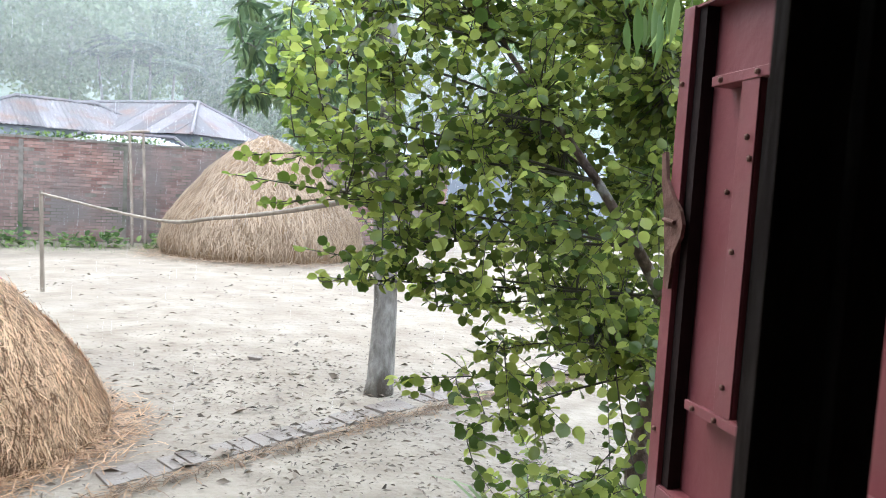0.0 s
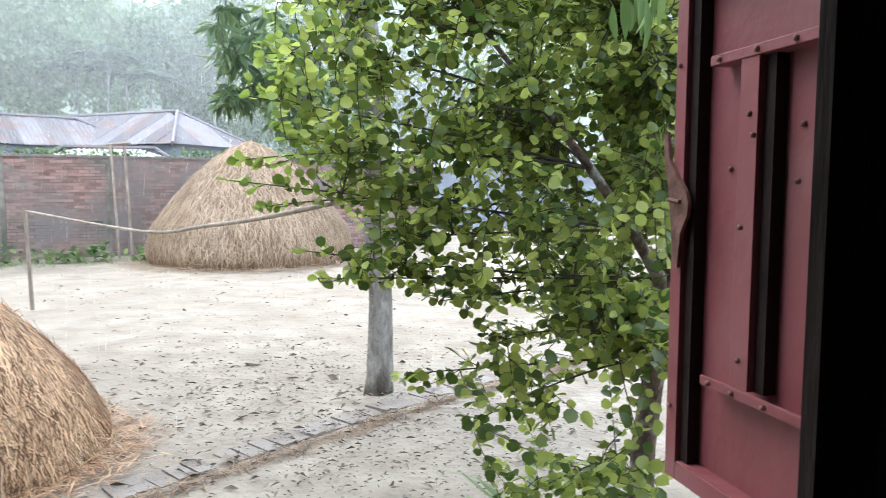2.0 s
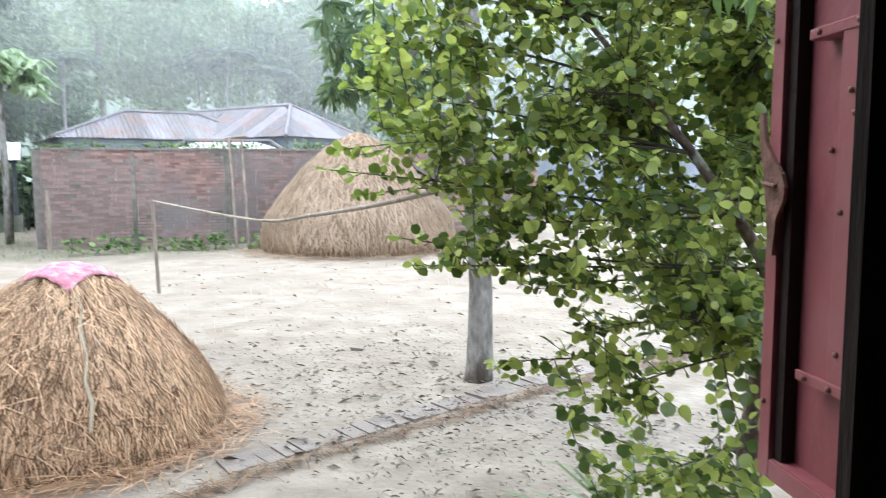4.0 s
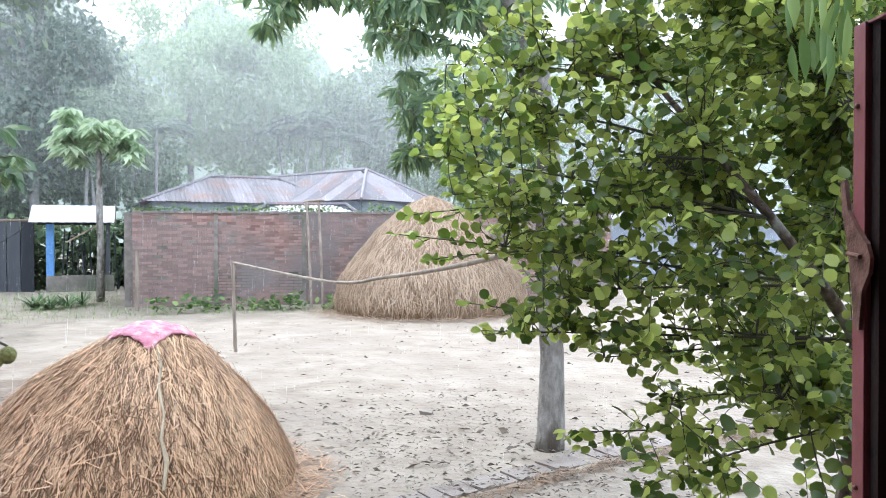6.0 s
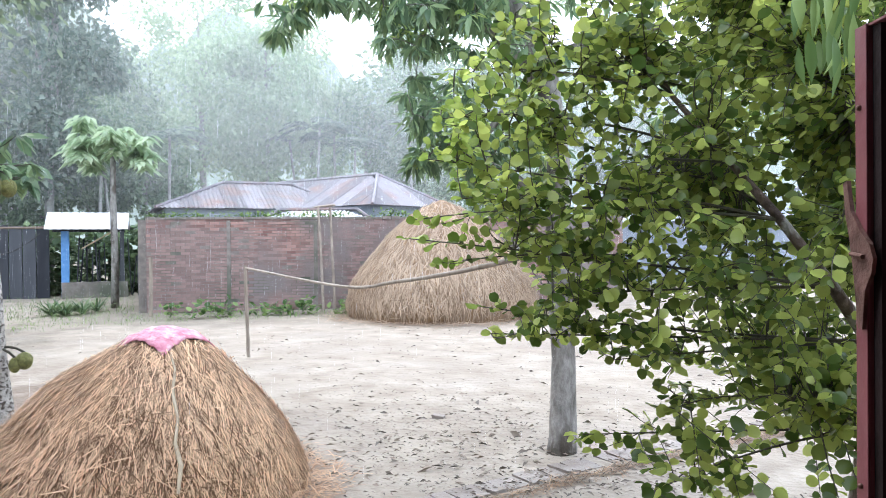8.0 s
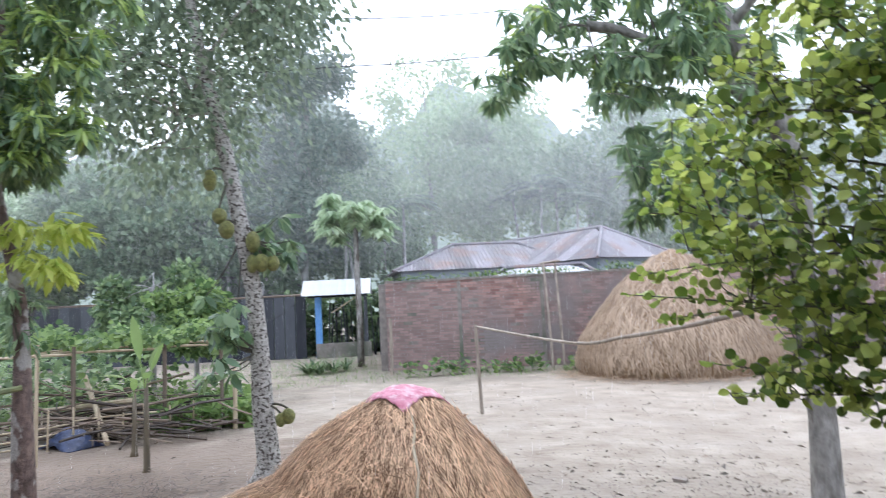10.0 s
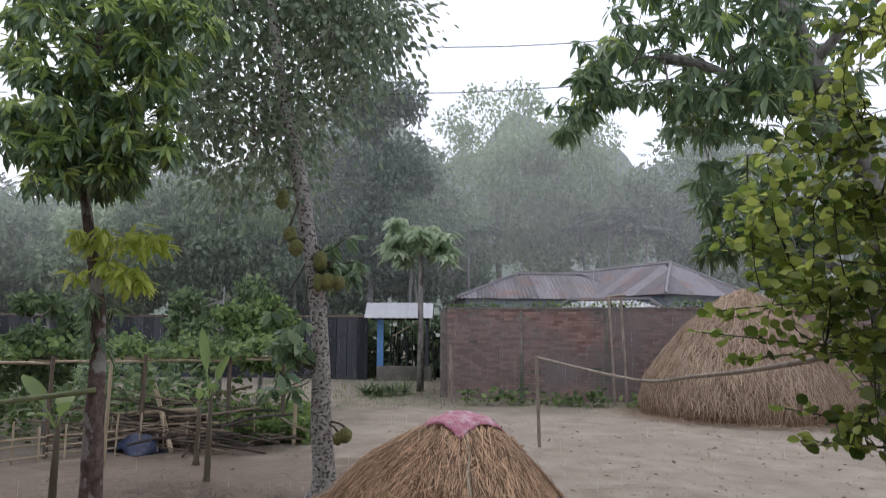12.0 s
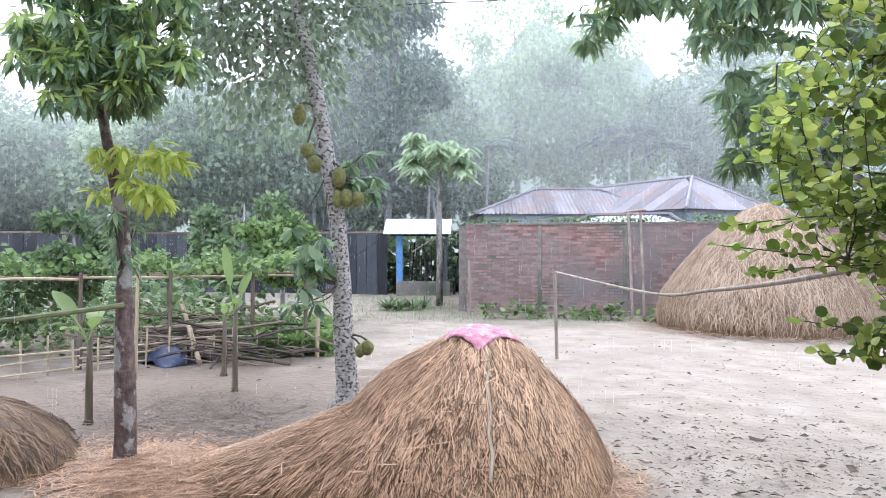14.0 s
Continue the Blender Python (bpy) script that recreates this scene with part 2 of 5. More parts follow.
def soil_patch(m, centre, reach, colour):
    """A patch of other soil with a ragged edge, laid into a ground material."""
    n, l = m.node_tree.nodes, m.node_tree.links
    b = n["Principled BSDF"]
    under = b.inputs["Base Color"].links[0].from_socket
    co, far = n.new("ShaderNodeTexCoord"), n.new("ShaderNodeVectorMath")
    far.operation = "DISTANCE"
    far.inputs[1].default_value = (*centre, 0)
    l.new(co.outputs["Object"], far.inputs[0])
    rag = n.new("ShaderNodeTexNoise")
    rag.inputs["Scale"].default_value, rag.inputs["Detail"].default_value = 1.4, 6
    l.new(co.outputs["Object"], rag.inputs["Vector"])
    add = n.new("ShaderNodeMath")
    add.operation = "MULTIPLY_ADD"
    add.inputs[1].default_value, add.inputs[2].default_value = reach * 1.6, -reach * 0.8
    l.new(rag.outputs["Fac"], add.inputs[0])
    total = n.new("ShaderNodeMath")
    l.new(far.outputs["Value"], total.inputs[0])
    l.new(add.outputs[0], total.inputs[1])
    edge = n.new("ShaderNodeMapRange")
    edge.inputs["From Min"].default_value, edge.inputs["From Max"].default_value = reach * 0.6, reach * 1.05
    edge.inputs["To Min"].default_value, edge.inputs["To Max"].default_value = 0.85, 0.0
    l.new(total.outputs[0], edge.inputs["Value"])
    over = n.new("ShaderNodeMix")
    over.data_type = "RGBA"
    l.new(edge.outputs["Result"], over.inputs["Factor"])
    l.new(under, over.inputs["A"])
    over.inputs["B"].default_value = (*colour, 1)
    l.new(over.outputs["Result"], b.inputs["Base Color"])


for node in M_SAND.node_tree.nodes:
    if node.type == "BUMP":
        node.inputs["Distance"].default_value = 0.05
soil_patch(M_SAND, (-7.6, 4.5), 4.4, (0.155, 0.118, 0.09))
soil_patch(M_SAND, (-10.5, 17.5), 4.2, (0.19, 0.165, 0.13))
soil_patch(M_SAND, (-14.0, 9.5), 4.5, (0.15, 0.13, 0.10))


# ---- building helpers ----
def spot(bearing, away, z=0.0):
    """A place by its bearing from the window (degrees, left of straight ahead), its distance and its height."""
    a = radians(bearing)
    return np.array([-away * math.sin(a), away * math.cos(a), z])


def seen(bearing, rise, away):
    """A place by bearing and rise above eye level in degrees, at a distance over the ground."""
    return spot(bearing, away, EYE + away * math.tan(radians(rise)))


class Geo:
    """Gathers the faces of one mesh."""

    def __init__(self):
        self.v, self.f = [], []

    def add(self, verts, faces):
        o = len(self.v)
        self.v.extend(tuple(map(float, p)) for p in verts)
        self.f.extend(tuple(o + i for i in q) for q in faces)
        return self

    def box(self, lo, hi, m=None):
        (a, b, c), (d, e, f) = lo, hi
        vs = [(a, b, c), (d, b, c), (d, e, c), (a, e, c), (a, b, f), (d, b, f), (d, e, f), (a, e, f)]
        if m is not None:
            vs = [tuple(m @ Vector(p)) for p in vs]
        return self.add(vs, [(3, 2, 1, 0), (4, 5, 6, 7), (0, 1, 5, 4), (1, 2, 6, 5), (2, 3, 7, 6), (3, 0, 4, 7)])

    def tube(self, pts, radii, sides=8, wobble=0.0, cap=True):
        pts = [np.array(p, float) for p in pts]
        if np.isscalar(radii):
            radii = [radii] * len(pts)
        vs, fs = [], []
        for i, p in enumerate(pts):
            d = pts[min(i + 1, len(pts) - 1)] - pts[max(i - 1, 0)]
            d = d / (np.linalg.norm(d) + 1e-9)
            a = np.cross(d, (0.31, 0.95, 0.05) if abs(d[2]) > 0.6 else (0, 0, 1))
            a /= np.linalg.norm(a) + 1e-9
            b = np.cross(d, a)
            for k in range(sides):
                t = 2 * math.pi * k / sides
                r = radii[i] * (1 + (wobble * rng.uniform(-1, 1) if wobble else 0))
                vs.append(p + r * (math.cos(t) * a + math.sin(t) * b))
        for i in range(len(pts) - 1):
            for k in range(sides):
                k2 = (k + 1) % sides
                fs.append((i * sides + k, i * sides + k2, (i + 1) * sides + k2, (i + 1) * sides + k))
        if cap:
            fs.append(tuple(range(sides))[::-1])
            fs.append(tuple((len(pts) - 1) * sides + k for k in range(sides)))
        return self.add(vs, fs)

    def mesh(self, name, mat, smooth=False):
        me = bpy.data.meshes.new(name)
        me.from_pydata(self.v, [], self.f)
        me.materials.append(mat)
        if smooth:
            me.shade_smooth()
        me.update()
        return me


def scatter(name, verts, faces, turns, places, mat, smooth=False):
    """One mesh of many copies of a small shape: turns N x 3 x 3 (with size), places N x 3."""
    verts, turns, places = np.asarray(verts, float), np.asarray(turns, float), np.asarray(places, float)
    k, n = len(verts), len(places)
    allv = (np.einsum("nij,kj->nki", turns, verts) + places[:, None, :]).reshape(-1, 3)
    me = bpy.data.meshes.new(name)
    sizes = [len(q) for q in faces]
    loops = np.array([i for q in faces for i in q])
    big = (loops[None, :] + k * np.arange(n)[:, None]).ravel()
    totals = np.tile(sizes, n)
    starts = np.concatenate([[0], np.cumsum(totals)[:-1]])
    me.vertices.add(k * n)
    me.vertices.foreach_set("co", allv.ravel())
    me.loops.add(len(big))
    me.loops.foreach_set("vertex_index", big.astype(np.int32))
    me.polygons.add(len(totals))
    me.polygons.foreach_set("loop_start", starts.astype(np.int32))
    me.materials.append(mat)
    me.update(calc_edges=True)
    me.validate()
    if smooth:
        me.shade_smooth()
    return me


def aim(ways, sizes, normals=None, widths=None, roll=None):
    """Turns whose y axis runs along ways and whose z axis lies near normals, scaled by sizes (widths across)."""
    y = np.asarray(ways, float)
    y = y / (np.linalg.norm(y, axis=1, keepdims=True) + 1e-9)
    z = np.asarray(normals, float) if normals is not None else np.tile([0.03, 0.02, 1.0], (len(y), 1))
    x = np.cross(y, z)
    x /= np.linalg.norm(x, axis=1, keepdims=True) + 1e-9
    z = np.cross(x, y)
    if roll is not None:
        c, s = np.cos(roll)[:, None], np.sin(roll)[:, None]
        x, z = c * x + s * z, c * z - s * x
    sizes = np.broadcast_to(sizes, len(y))[:, None]
    widths = sizes if widths is None else np.broadcast_to(widths, len(y))[:, None]
    return np.stack([x * widths, y * sizes, z * sizes], axis=2)


def thing(name, place, label, category, group="", kind=""):
    ob = new(name)
    ob.empty_display_size = 0.1
    ob.location = tuple(map(float, place))
    return tagged(ob, label, category, group, kind)


def part(name, mesh, parent, label="", kind=""):
    """Links a mesh, whose points are in its thing's own space, under that thing."""
    ob = new(name, mesh)
    ob.parent = parent
    return tagged(ob, label, kind=kind)


def solid(name, mesh, label="", category="", group="", kind=""):
    return tagged(new(name, mesh), label, category, group, kind)


# Leaf shapes: along +y, about 1 long, slightly folded along the midrib.
ROUND_LEAF = [(0, 0, 0), (0.31, 0.16, 0.07), (0.47, 0.46, 0.10), (0.38, 0.80, 0.06), (0, 1, -0.09), (-0.38, 0.80, 0.06), (-0.47, 0.46, 0.10), (-0.31, 0.16, 0.07), (0, 0.5, -0.02)]
ROUND_FACES = [(0, 1, 8), (1, 2, 8), (2, 3, 8), (3, 4, 8), (4, 5, 8), (5, 6, 8), (6, 7, 8), (7, 0, 8)]
LONG_LEAF = [(0, 0, 0), (0.11, 0.3, 0.02), (0.12, 0.62, -0.02), (0, 1, -0.16), (-0.12, 0.62, -0.02), (-0.11, 0.3, 0.02), (0, 0.45, -0.04)]
LONG_FACES = [(0, 1, 6), (1, 2, 6), (2, 3, 6), (3, 4, 6), (4, 5, 6), (5, 0, 6)]
FAR_LEAF = [(0, 0, 0), (0.3, 0.45, 0.08), (0, 1, -0.1), (-0.3, 0.45, 0.08)]
FAR_FACES = [(0, 1, 2), (0, 2, 3)]
BLADE = [(-0.035, 0, 0), (0.035, 0, 0), (0.03, 0.35, 0.06), (-0.03, 0.35, 0.06), (0.022, 0.7, 0.02), (-0.022, 0.7, 0.02), (0, 1, -0.16)]
BLADE_FACES = [(0, 1, 2, 3), (3, 2, 4, 5), (5, 4, 6)]


def curve_points(a, b, sag=0.0, side=(0, 0, 0), n=8):
    a, b, side = np.array(a, float), np.array(b, float), np.array(side, float)
    t = np.linspace(0, 1, n)[:, None]
    return a + (b - a) * t + (np.array([0, 0, -sag]) + side) * 4 * t * (1 - t)


# ---- ground ----
def build_ground():
    near = np.concatenate([[-400, -150, -70, -45], np.arange(-36, 12.1, 0.6), [18, 30, 60, 150, 400]])
    deep = np.concatenate([[-400, -120, -40, -10], np.arange(0, 34.1, 0.6), [42, 60, 110, 220, 500]])
    vs, fs = [], []
    for y in deep:
        for x in near:
            flat = 1.0 if -37 < x < 13 and 1 < y < 35 else 0.0
            vs.append((x, y, flat * (0.022 * noise.noise((x * 0.5, y * 0.5, 0)) + 0.012 * noise.noise((x * 1.7, y * 1.7, 3)))))
    w = len(near)
    for j in range(len(deep) - 1):
        for i in range(w - 1):
            fs.append((j * w + i, j * w + i + 1, (j + 1) * w + i + 1, (j + 1) * w + i))
    return solid("ground", Geo().add(vs, fs).mesh("ground", M_SAND, True), "pale wet sandy yard with footprints and rain puddles", "ground", kind="structure")


build_ground()


# ---- the room behind the window ----
def build_room():
    # Unseen walls widened and plaster darkened to keep light off the shutter.
    wall = Geo()
    x0, x1, y0, y1 = -2.3, 0.69, 0.30, 0.55
    wall.box((-9.0, y0, -0.1), (x0, y1, 3.3)).box((x1, y0, -0.1), (7.0, y1, 3.3))
    wall.box((x0, y0, -0.1), (x1, y1, 1.22)).box((x0, y0, 2.95), (x1, y1, 3.3))
    solid("wall_north", wall.mesh("wall_north", M_PLASTER), "dim plastered house wall with a wide window opening", "wall", kind="structure")
    solid("wall_south", Geo().box((-4.0, -4.2, 0.4), (3.0, -4.0, 3.3)).mesh("wall_south", M_PLASTER), "dim plastered room wall", "wall", kind="structure")
    solid("wall_west", Geo().box((-4.2, -4.2, 0.4), (-4.0, 0.55, 3.3)).mesh("wall_west", M_PLASTER), "dim plastered room wall", "wall", kind="structure")
    solid("wall_east", Geo().box((3.0, -4.2, 0.4), (3.2, 0.55, 3.3)).mesh("wall_east", M_PLASTER), "dim plastered room wall", "wall", kind="structure")
    solid("floor", Geo().box((-4.2, -4.2, 0.0), (3.2, 0.30, 0.40)).mesh("floor", M_CONCRETE), "dark concrete room floor", "floor", kind="structure")
    # Roof out of view, added to shut out the sky behind the shutter.
    eave, ridge = [(-9.3, 0.86, 3.06), (7.3, 0.86, 3.06)], [(7.3, -2.0, 4.7), (-9.3, -2.0, 4.7)]
    back = [(-9.3, -4.9, 3.06), (7.3, -4.9, 3.06)]
    ends = Geo().add(eave + ridge + back, [(0, 1, 2, 3), (3, 2, 5, 4)])
    roof = solid("roof", ends.mesh("roof", M_TIN), "unseen tin gable roof of the house, added to block sky light", "roof", kind="structure")
    roof.modifiers.new("thick", "SOLIDIFY").thickness = 0.03
    solid("ceiling", Geo().box((-4.2, -4.2, 3.3), (3.2, 0.55, 3.4)).mesh("ceiling", M_PLASTER), "dim room ceiling", "ceiling", kind="structure")
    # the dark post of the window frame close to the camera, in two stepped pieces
    win = thing("window_frame", (0.176, 0.262, 1.22), "dark wooden window post seen against the light", "window frame", kind="structure")
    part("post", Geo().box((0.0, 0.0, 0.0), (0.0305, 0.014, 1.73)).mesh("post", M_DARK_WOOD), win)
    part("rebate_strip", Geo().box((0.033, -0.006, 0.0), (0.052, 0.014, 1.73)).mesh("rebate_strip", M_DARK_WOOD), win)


build_room()


def build_shutter():
    """A steel leaf with an angle-iron rim, a tee of flat bars and a latch; it stands open, away from the wall."""
    low, h, width = 1.297, 0.828, 0.61
    s = thing("window_shutter", (0.481, 1.185, low), "open red-oxide painted steel window shutter with a rusty latch", "window shutter")
    s.rotation_euler = (0, 0, math.atan2(-0.979, 0.204))
    # x runs from the free edge to the hinge; the room side faces -y
    part("panel", Geo().box((0.0, 0.0, 0.0), (width, 0.003, h)).mesh("panel", M_RED_STEEL), s)
    rim = 0.03

    def plate(name, pieces, mat, label=""):
        """Flat bars with softened edges, as one part."""
        g = Geo()
        for lo, hi in pieces:
            g.box(lo, hi)
        o = part(name, g.mesh(name, mat), s, label)
        b = o.modifiers.new("edge", "BEVEL")
        b.width, b.segments = 0.0012, 2
        return o

    plate("lip", [((-0.028, -rim - 0.004, -0.03), (0.004, -rim, h))], M_RED_STEEL)
    plate("lip", [((0.005, -rim - 0.004, -0.03), (width, -rim, 0.003))], M_RED_STEEL)
    for lo, hi in (((0, -rim, 0), (0.004, 0, h)), ((0, -rim, 0), (width, 0, 0.004)), ((0, -rim, h - 0.004), (width, 0, h)), ((width - 0.004, -rim, 0), (width, 0, h))):
        part("rim", Geo().box(lo, hi).mesh("rim", M_RED_STEEL), s)
    up, down = 0.163, 0.684
    # Black strips put in as the shade beside the rim and the stile bars.
    part("angle_iron", Geo().box((0.0045, -0.024, 0.005), (0.026, -0.0005, h - 0.005)).mesh("angle_iron", M_RECESS_SHADE), s, "black strip standing in for recess shade")
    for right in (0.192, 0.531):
        part("angle_iron", Geo().box((right + 0.0005, -0.022, up + 0.018), (right + 0.022, -0.0005, down)).mesh("angle_iron", M_RECESS_SHADE), s, "black strip standing in for recess shade")
        plate("stile_bar", [((right - 0.042, -0.034, up + 0.018), (right, -0.030, down)), ((right - 0.004, -0.030, up + 0.018), (right, -0.001, down))], M_RED_STEEL)
    for z in (up, down):
        plate("cross_bar", [((0.074, -0.030, z), (width - 0.03, -0.001, z + 0.004)), ((0.074, -0.036, z), (width - 0.03, -0.030, z + 0.016))], M_RED_STEEL)
    bolt = Geo().tube([(0, 0, 0), (0, -0.004, 0), (0, -0.006, 0)], [0.0045, 0.0045, 0.002], 8).mesh("rivet", M_BOLT)
    for x, z, deep in ((0.176, 0.600, 0.034), (0.186, 0.568, 0.034), (0.170, 0.225, 0.034), (0.164, 0.43, 0.034), (0.10, up + 0.008, 0.036), (0.16, up + 0.008, 0.036), (0.235, up + 0.008, 0.036), (0.10, down + 0.008, 0.036),
                       (0.19, down + 0.008, 0.036), (0.27, down + 0.008, 0.036), (0.25, 0.58, 0.001), (0.243, 0.50, 0.001), (0.09, 0.52, 0.001), (0.15, -0.014, 0.034), (0.30, -0.014, 0.034), (-0.014, 0.70, 0.034), (-0.014, 0.10, 0.034)):
        o = part("rivet", bolt, s)
        o.location = (x, -deep, z)
    zl = 0.463
    latch = Geo()
    outline = [(-0.052, 0.120), (-0.040, 0.124), (-0.030, 0.075), (-0.004, 0.045), (0.022, 0.022), (0.032, 0.0), (0.028, -0.022), (0.010, -0.05), (0.002, -0.112), (-0.010, -0.112), (-0.022, -0.03), (-0.034, 0.03), (-0.046, 0.07)]
    n = len(outline)
    latch.add([(x, -rim - 0.011, zl + z) for x, z in outline] + [(x, -rim - 0.0045, zl + z) for x, z in outline],
              [tuple(range(n)), tuple(range(2 * n - 1, n - 1, -1))] + [(i, i + n, (i + 1) % n + n, (i + 1) % n) for i in range(n)])
    la = part("latch", latch.mesh("latch", M_BOLT), s, "rusty steel latch")
    part("latch_pin", Geo().tube([(-0.024, -rim - 0.014, zl + 0.006), (0.010, -rim - 0.014, zl + 0.002)], 0.004, 6).mesh("latch_pin", M_BOLT), la)


build_shutter()


# ---- straw stacks ----
def lumpy(angle, z, amount, seed):
    return 1 + amount * noise.noise((math.cos(angle) * 1.6 + seed, math.sin(angle) * 1.6, z * 1.3))


def build_stack(name, place, profile, count, strand, mats, label, seed, amount=0.08, tail=None):
    """A stack: a lumpy core and thousands of straws combed down its flanks."""
    ob = thing(name, place, label, "haystack")
    zs, rs = np.array(profile, float).T
    core, rings, sides = Geo(), [], 48
    dense = np.linspace(zs[0], zs[-1], 16)
    rr = np.interp(dense, zs, rs)
    vs = []
    for z, r in zip(dense, rr):
        for k in range(sides):
            a = 2 * math.pi * k / sides
            q = r * lumpy(a, z, amount, seed) * (tail(a, z) if tail else 1) * 0.985
            vs.append((q * math.cos(a), q * math.sin(a), z))
    fs = [(i * sides + k, i * sides + (k + 1) % sides, (i + 1) * sides + (k + 1) % sides, (i + 1) * sides + k) for i in range(len(dense) - 1) for k in range(sides)]
    fs.append(tuple((len(dense) - 1) * sides + k for k in range(sides)))
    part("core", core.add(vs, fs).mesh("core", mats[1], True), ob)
    area = np.cumsum(rr + 0.05)
    pick = np.interp(rng.random(count) * area[-1], np.concatenate([[0], area]), np.concatenate([[dense[0]], dense]))
    ang = rng.random(count) * 2 * math.pi
    places, ways, norms = [], [], []
    for a, z in zip(ang, pick):
        r = np.interp(z, zs, rs)
        wide = (tail(a, max(z - 0.06, 0)), tail(a, z + 0.06)) if tail else (1, 1)
        slope = (np.interp(z - 0.06, zs, rs) * wide[0] - np.interp(z + 0.06, zs, rs) * wide[1]) / 0.12
        q = r * lumpy(a, z, amount, seed) * (tail(a, z) if tail else 1)
        c, s = math.cos(a), math.sin(a)
        down = np.array([c * slope, s * slope, -1.0])
        down /= np.linalg.norm(down)
        out = np.array([c, s, slope])
        out /= np.linalg.norm(out)
        across = np.cross(down, out)
        stray = rng.normal(0, 0.33) if rng.random() < 0.87 else rng.normal(0, 1.0)
        way = down * math.cos(stray) + across * math.sin(stray) + out * rng.normal(0.02, 0.10)
        places.append((q * c, q * s, z + 0.01) + out * rng.uniform(-0.004, 0.014))
        ways.append(way)
        norms.append(out)
    length = rng.uniform(0.5, 1.3, count) * strand[0]
    places = np.array(places) - np.array(ways) * length[:, None] * 0.5
    keep = (places[:, 2] + np.array(ways)[:, 2] * length > -0.02) & (places[:, 2] < zs[-1] + 0.01)
    shape = [(-0.5, 0, 0), (0.5, 0, 0), (0.45, 0.5, 0.035), (-0.45, 0.5, 0.035), (0.3, 1, 0), (-0.3, 1, 0)]
    turns = aim(np.array(ways)[keep], length[keep], np.array(norms)[keep], rng.uniform(0.6, 1.3, keep.sum()) * strand[1])
    part("straw", scatter("straw", shape, [(0, 1, 2, 3), (3, 2, 4, 5)], turns, places[keep], mats[0]), ob, kind="stuff")
    return ob


NEAR_STACK = (-3.1, 4.6, 0)
near_stack = build_stack("near_haystack", NEAR_STACK, [(0, 0.99), (0.15, 0.955), (0.41, 0.825), (0.67, 0.65), (0.89, 0.46), (1.03, 0.31), (1.10, 0.20), (1.13, 0.05)], 30000, (0.30, 0.0068), (M_STRAW, M_STRAW_CORE),
                         "conical golden-brown straw stack capped with pink cloth", 1.0, tail=lambda a, z: 1 + 0.42 * max(0, math.cos(a - radians(218))) ** 3 * min(1.0, max(0.0, 1.18 - z) / 0.3) + 1.1 * max(0, math.cos(a - radians(216))) ** 7 * max(0, 1 - z / 0.55))
near_stack.name = "haystack"
far_stack = build_stack("haystack", spot(12.8, 18.05), [(0, 2.32), (0.3, 2.38), (0.8, 2.25), (1.4, 1.85), (2.0, 1.32), (2.45, 0.82), (2.75, 0.36), (2.87, 0.03)], 16000, (0.36, 0.016), (M_FAR_STRAW, M_STRAW_CORE),
                        "large rounded weathered straw stack beside the brick wall", 4.0, 0.05)
low_stack = build_stack("haystack", (-6.85, 2.1, 0), [(0, 1.1), (0.15, 1.02), (0.35, 0.78), (0.5, 0.48), (0.58, 0.05)], 5000, (0.26, 0.009), (M_OLD_STRAW, M_STRAW_CORE),
                        "low dark heap of old wet straw on the yard", 9.0, 0.15)


def build_cloth():
    """The cap cloth on the near stack with a hanging corner."""
    g, n = Geo(), 26
    vs, fs = [], []
    for j in range(n + 1):
        for i in range(n + 1):
            u, v = i / n * 2 - 1, j / n * 2 - 1
            x, y = u * 0.25, v * 0.25
            c, s = math.cos(radians(12)), math.sin(radians(12))
            x, y = c * x - s * y, s * x + c * y
            r = math.hypot(x, y)
            z = np.interp(r, [0, 0.05, 0.23, 0.335, 0.495, 0.675], [1.165, 1.16, 1.105, 1.02, 0.86, 0.65]) + 0.042 - 0.05 * max(0.0, r - 0.25) + 0.014 * noise.noise((x * 14, y * 14, 0.5)) + 0.008 * noise.noise((x * 34, y * 34, 2.5))
            vs.append((x, y, z))
    for j in range(n):
        for i in range(n):
            a = j * (n + 1) + i
            fs.append((a, a + 1, a + n + 2, a + n + 1))
    me = g.add(vs, fs).mesh("cap_cloth", M_CLOTH, True)
    ob = solid("cap_cloth", me, "crumpled wet pink cloth tied over a straw stack", "cloth")
    ob.location, ob.rotation_euler = NEAR_STACK, (0, 0, radians(-23))
    mod = ob.modifiers.new("thick", "SOLIDIFY")
    mod.thickness = 0.006
    # the twisted cord that ties it down, facing the window
    way = np.array([-NEAR_STACK[0], -NEAR_STACK[1]]) / math.hypot(*NEAR_STACK[:2])
    zs = [1.06, 0.95, 0.82, 0.68, 0.54, 0.42, 0.27]
    prof = [(0, 0.99), (0.15, 0.955), (0.41, 0.825), (0.67, 0.65), (0.89, 0.46), (1.03, 0.31), (1.10, 0.20), (1.13, 0.05)]
    pts = []
    for i, z in enumerate(zs):
        r = np.interp(z, *np.array(prof).T) + 0.045
        side = -0.05 - 0.03 * (i / 6) + 0.012 * (-1) ** i
        pts.append((way[0] * r - way[1] * -side, way[1] * r - way[0] * side, z))
    cord = solid("straw_rope", Geo().tube(pts, [0.008, 0.009, 0.011, 0.011, 0.013, 0.02, 0.009], 6, 0.3).mesh("straw_rope", M_BAMBOO), "pale twisted straw rope hanging down the stack", "rope")
    cord.location = NEAR_STACK


build_cloth()


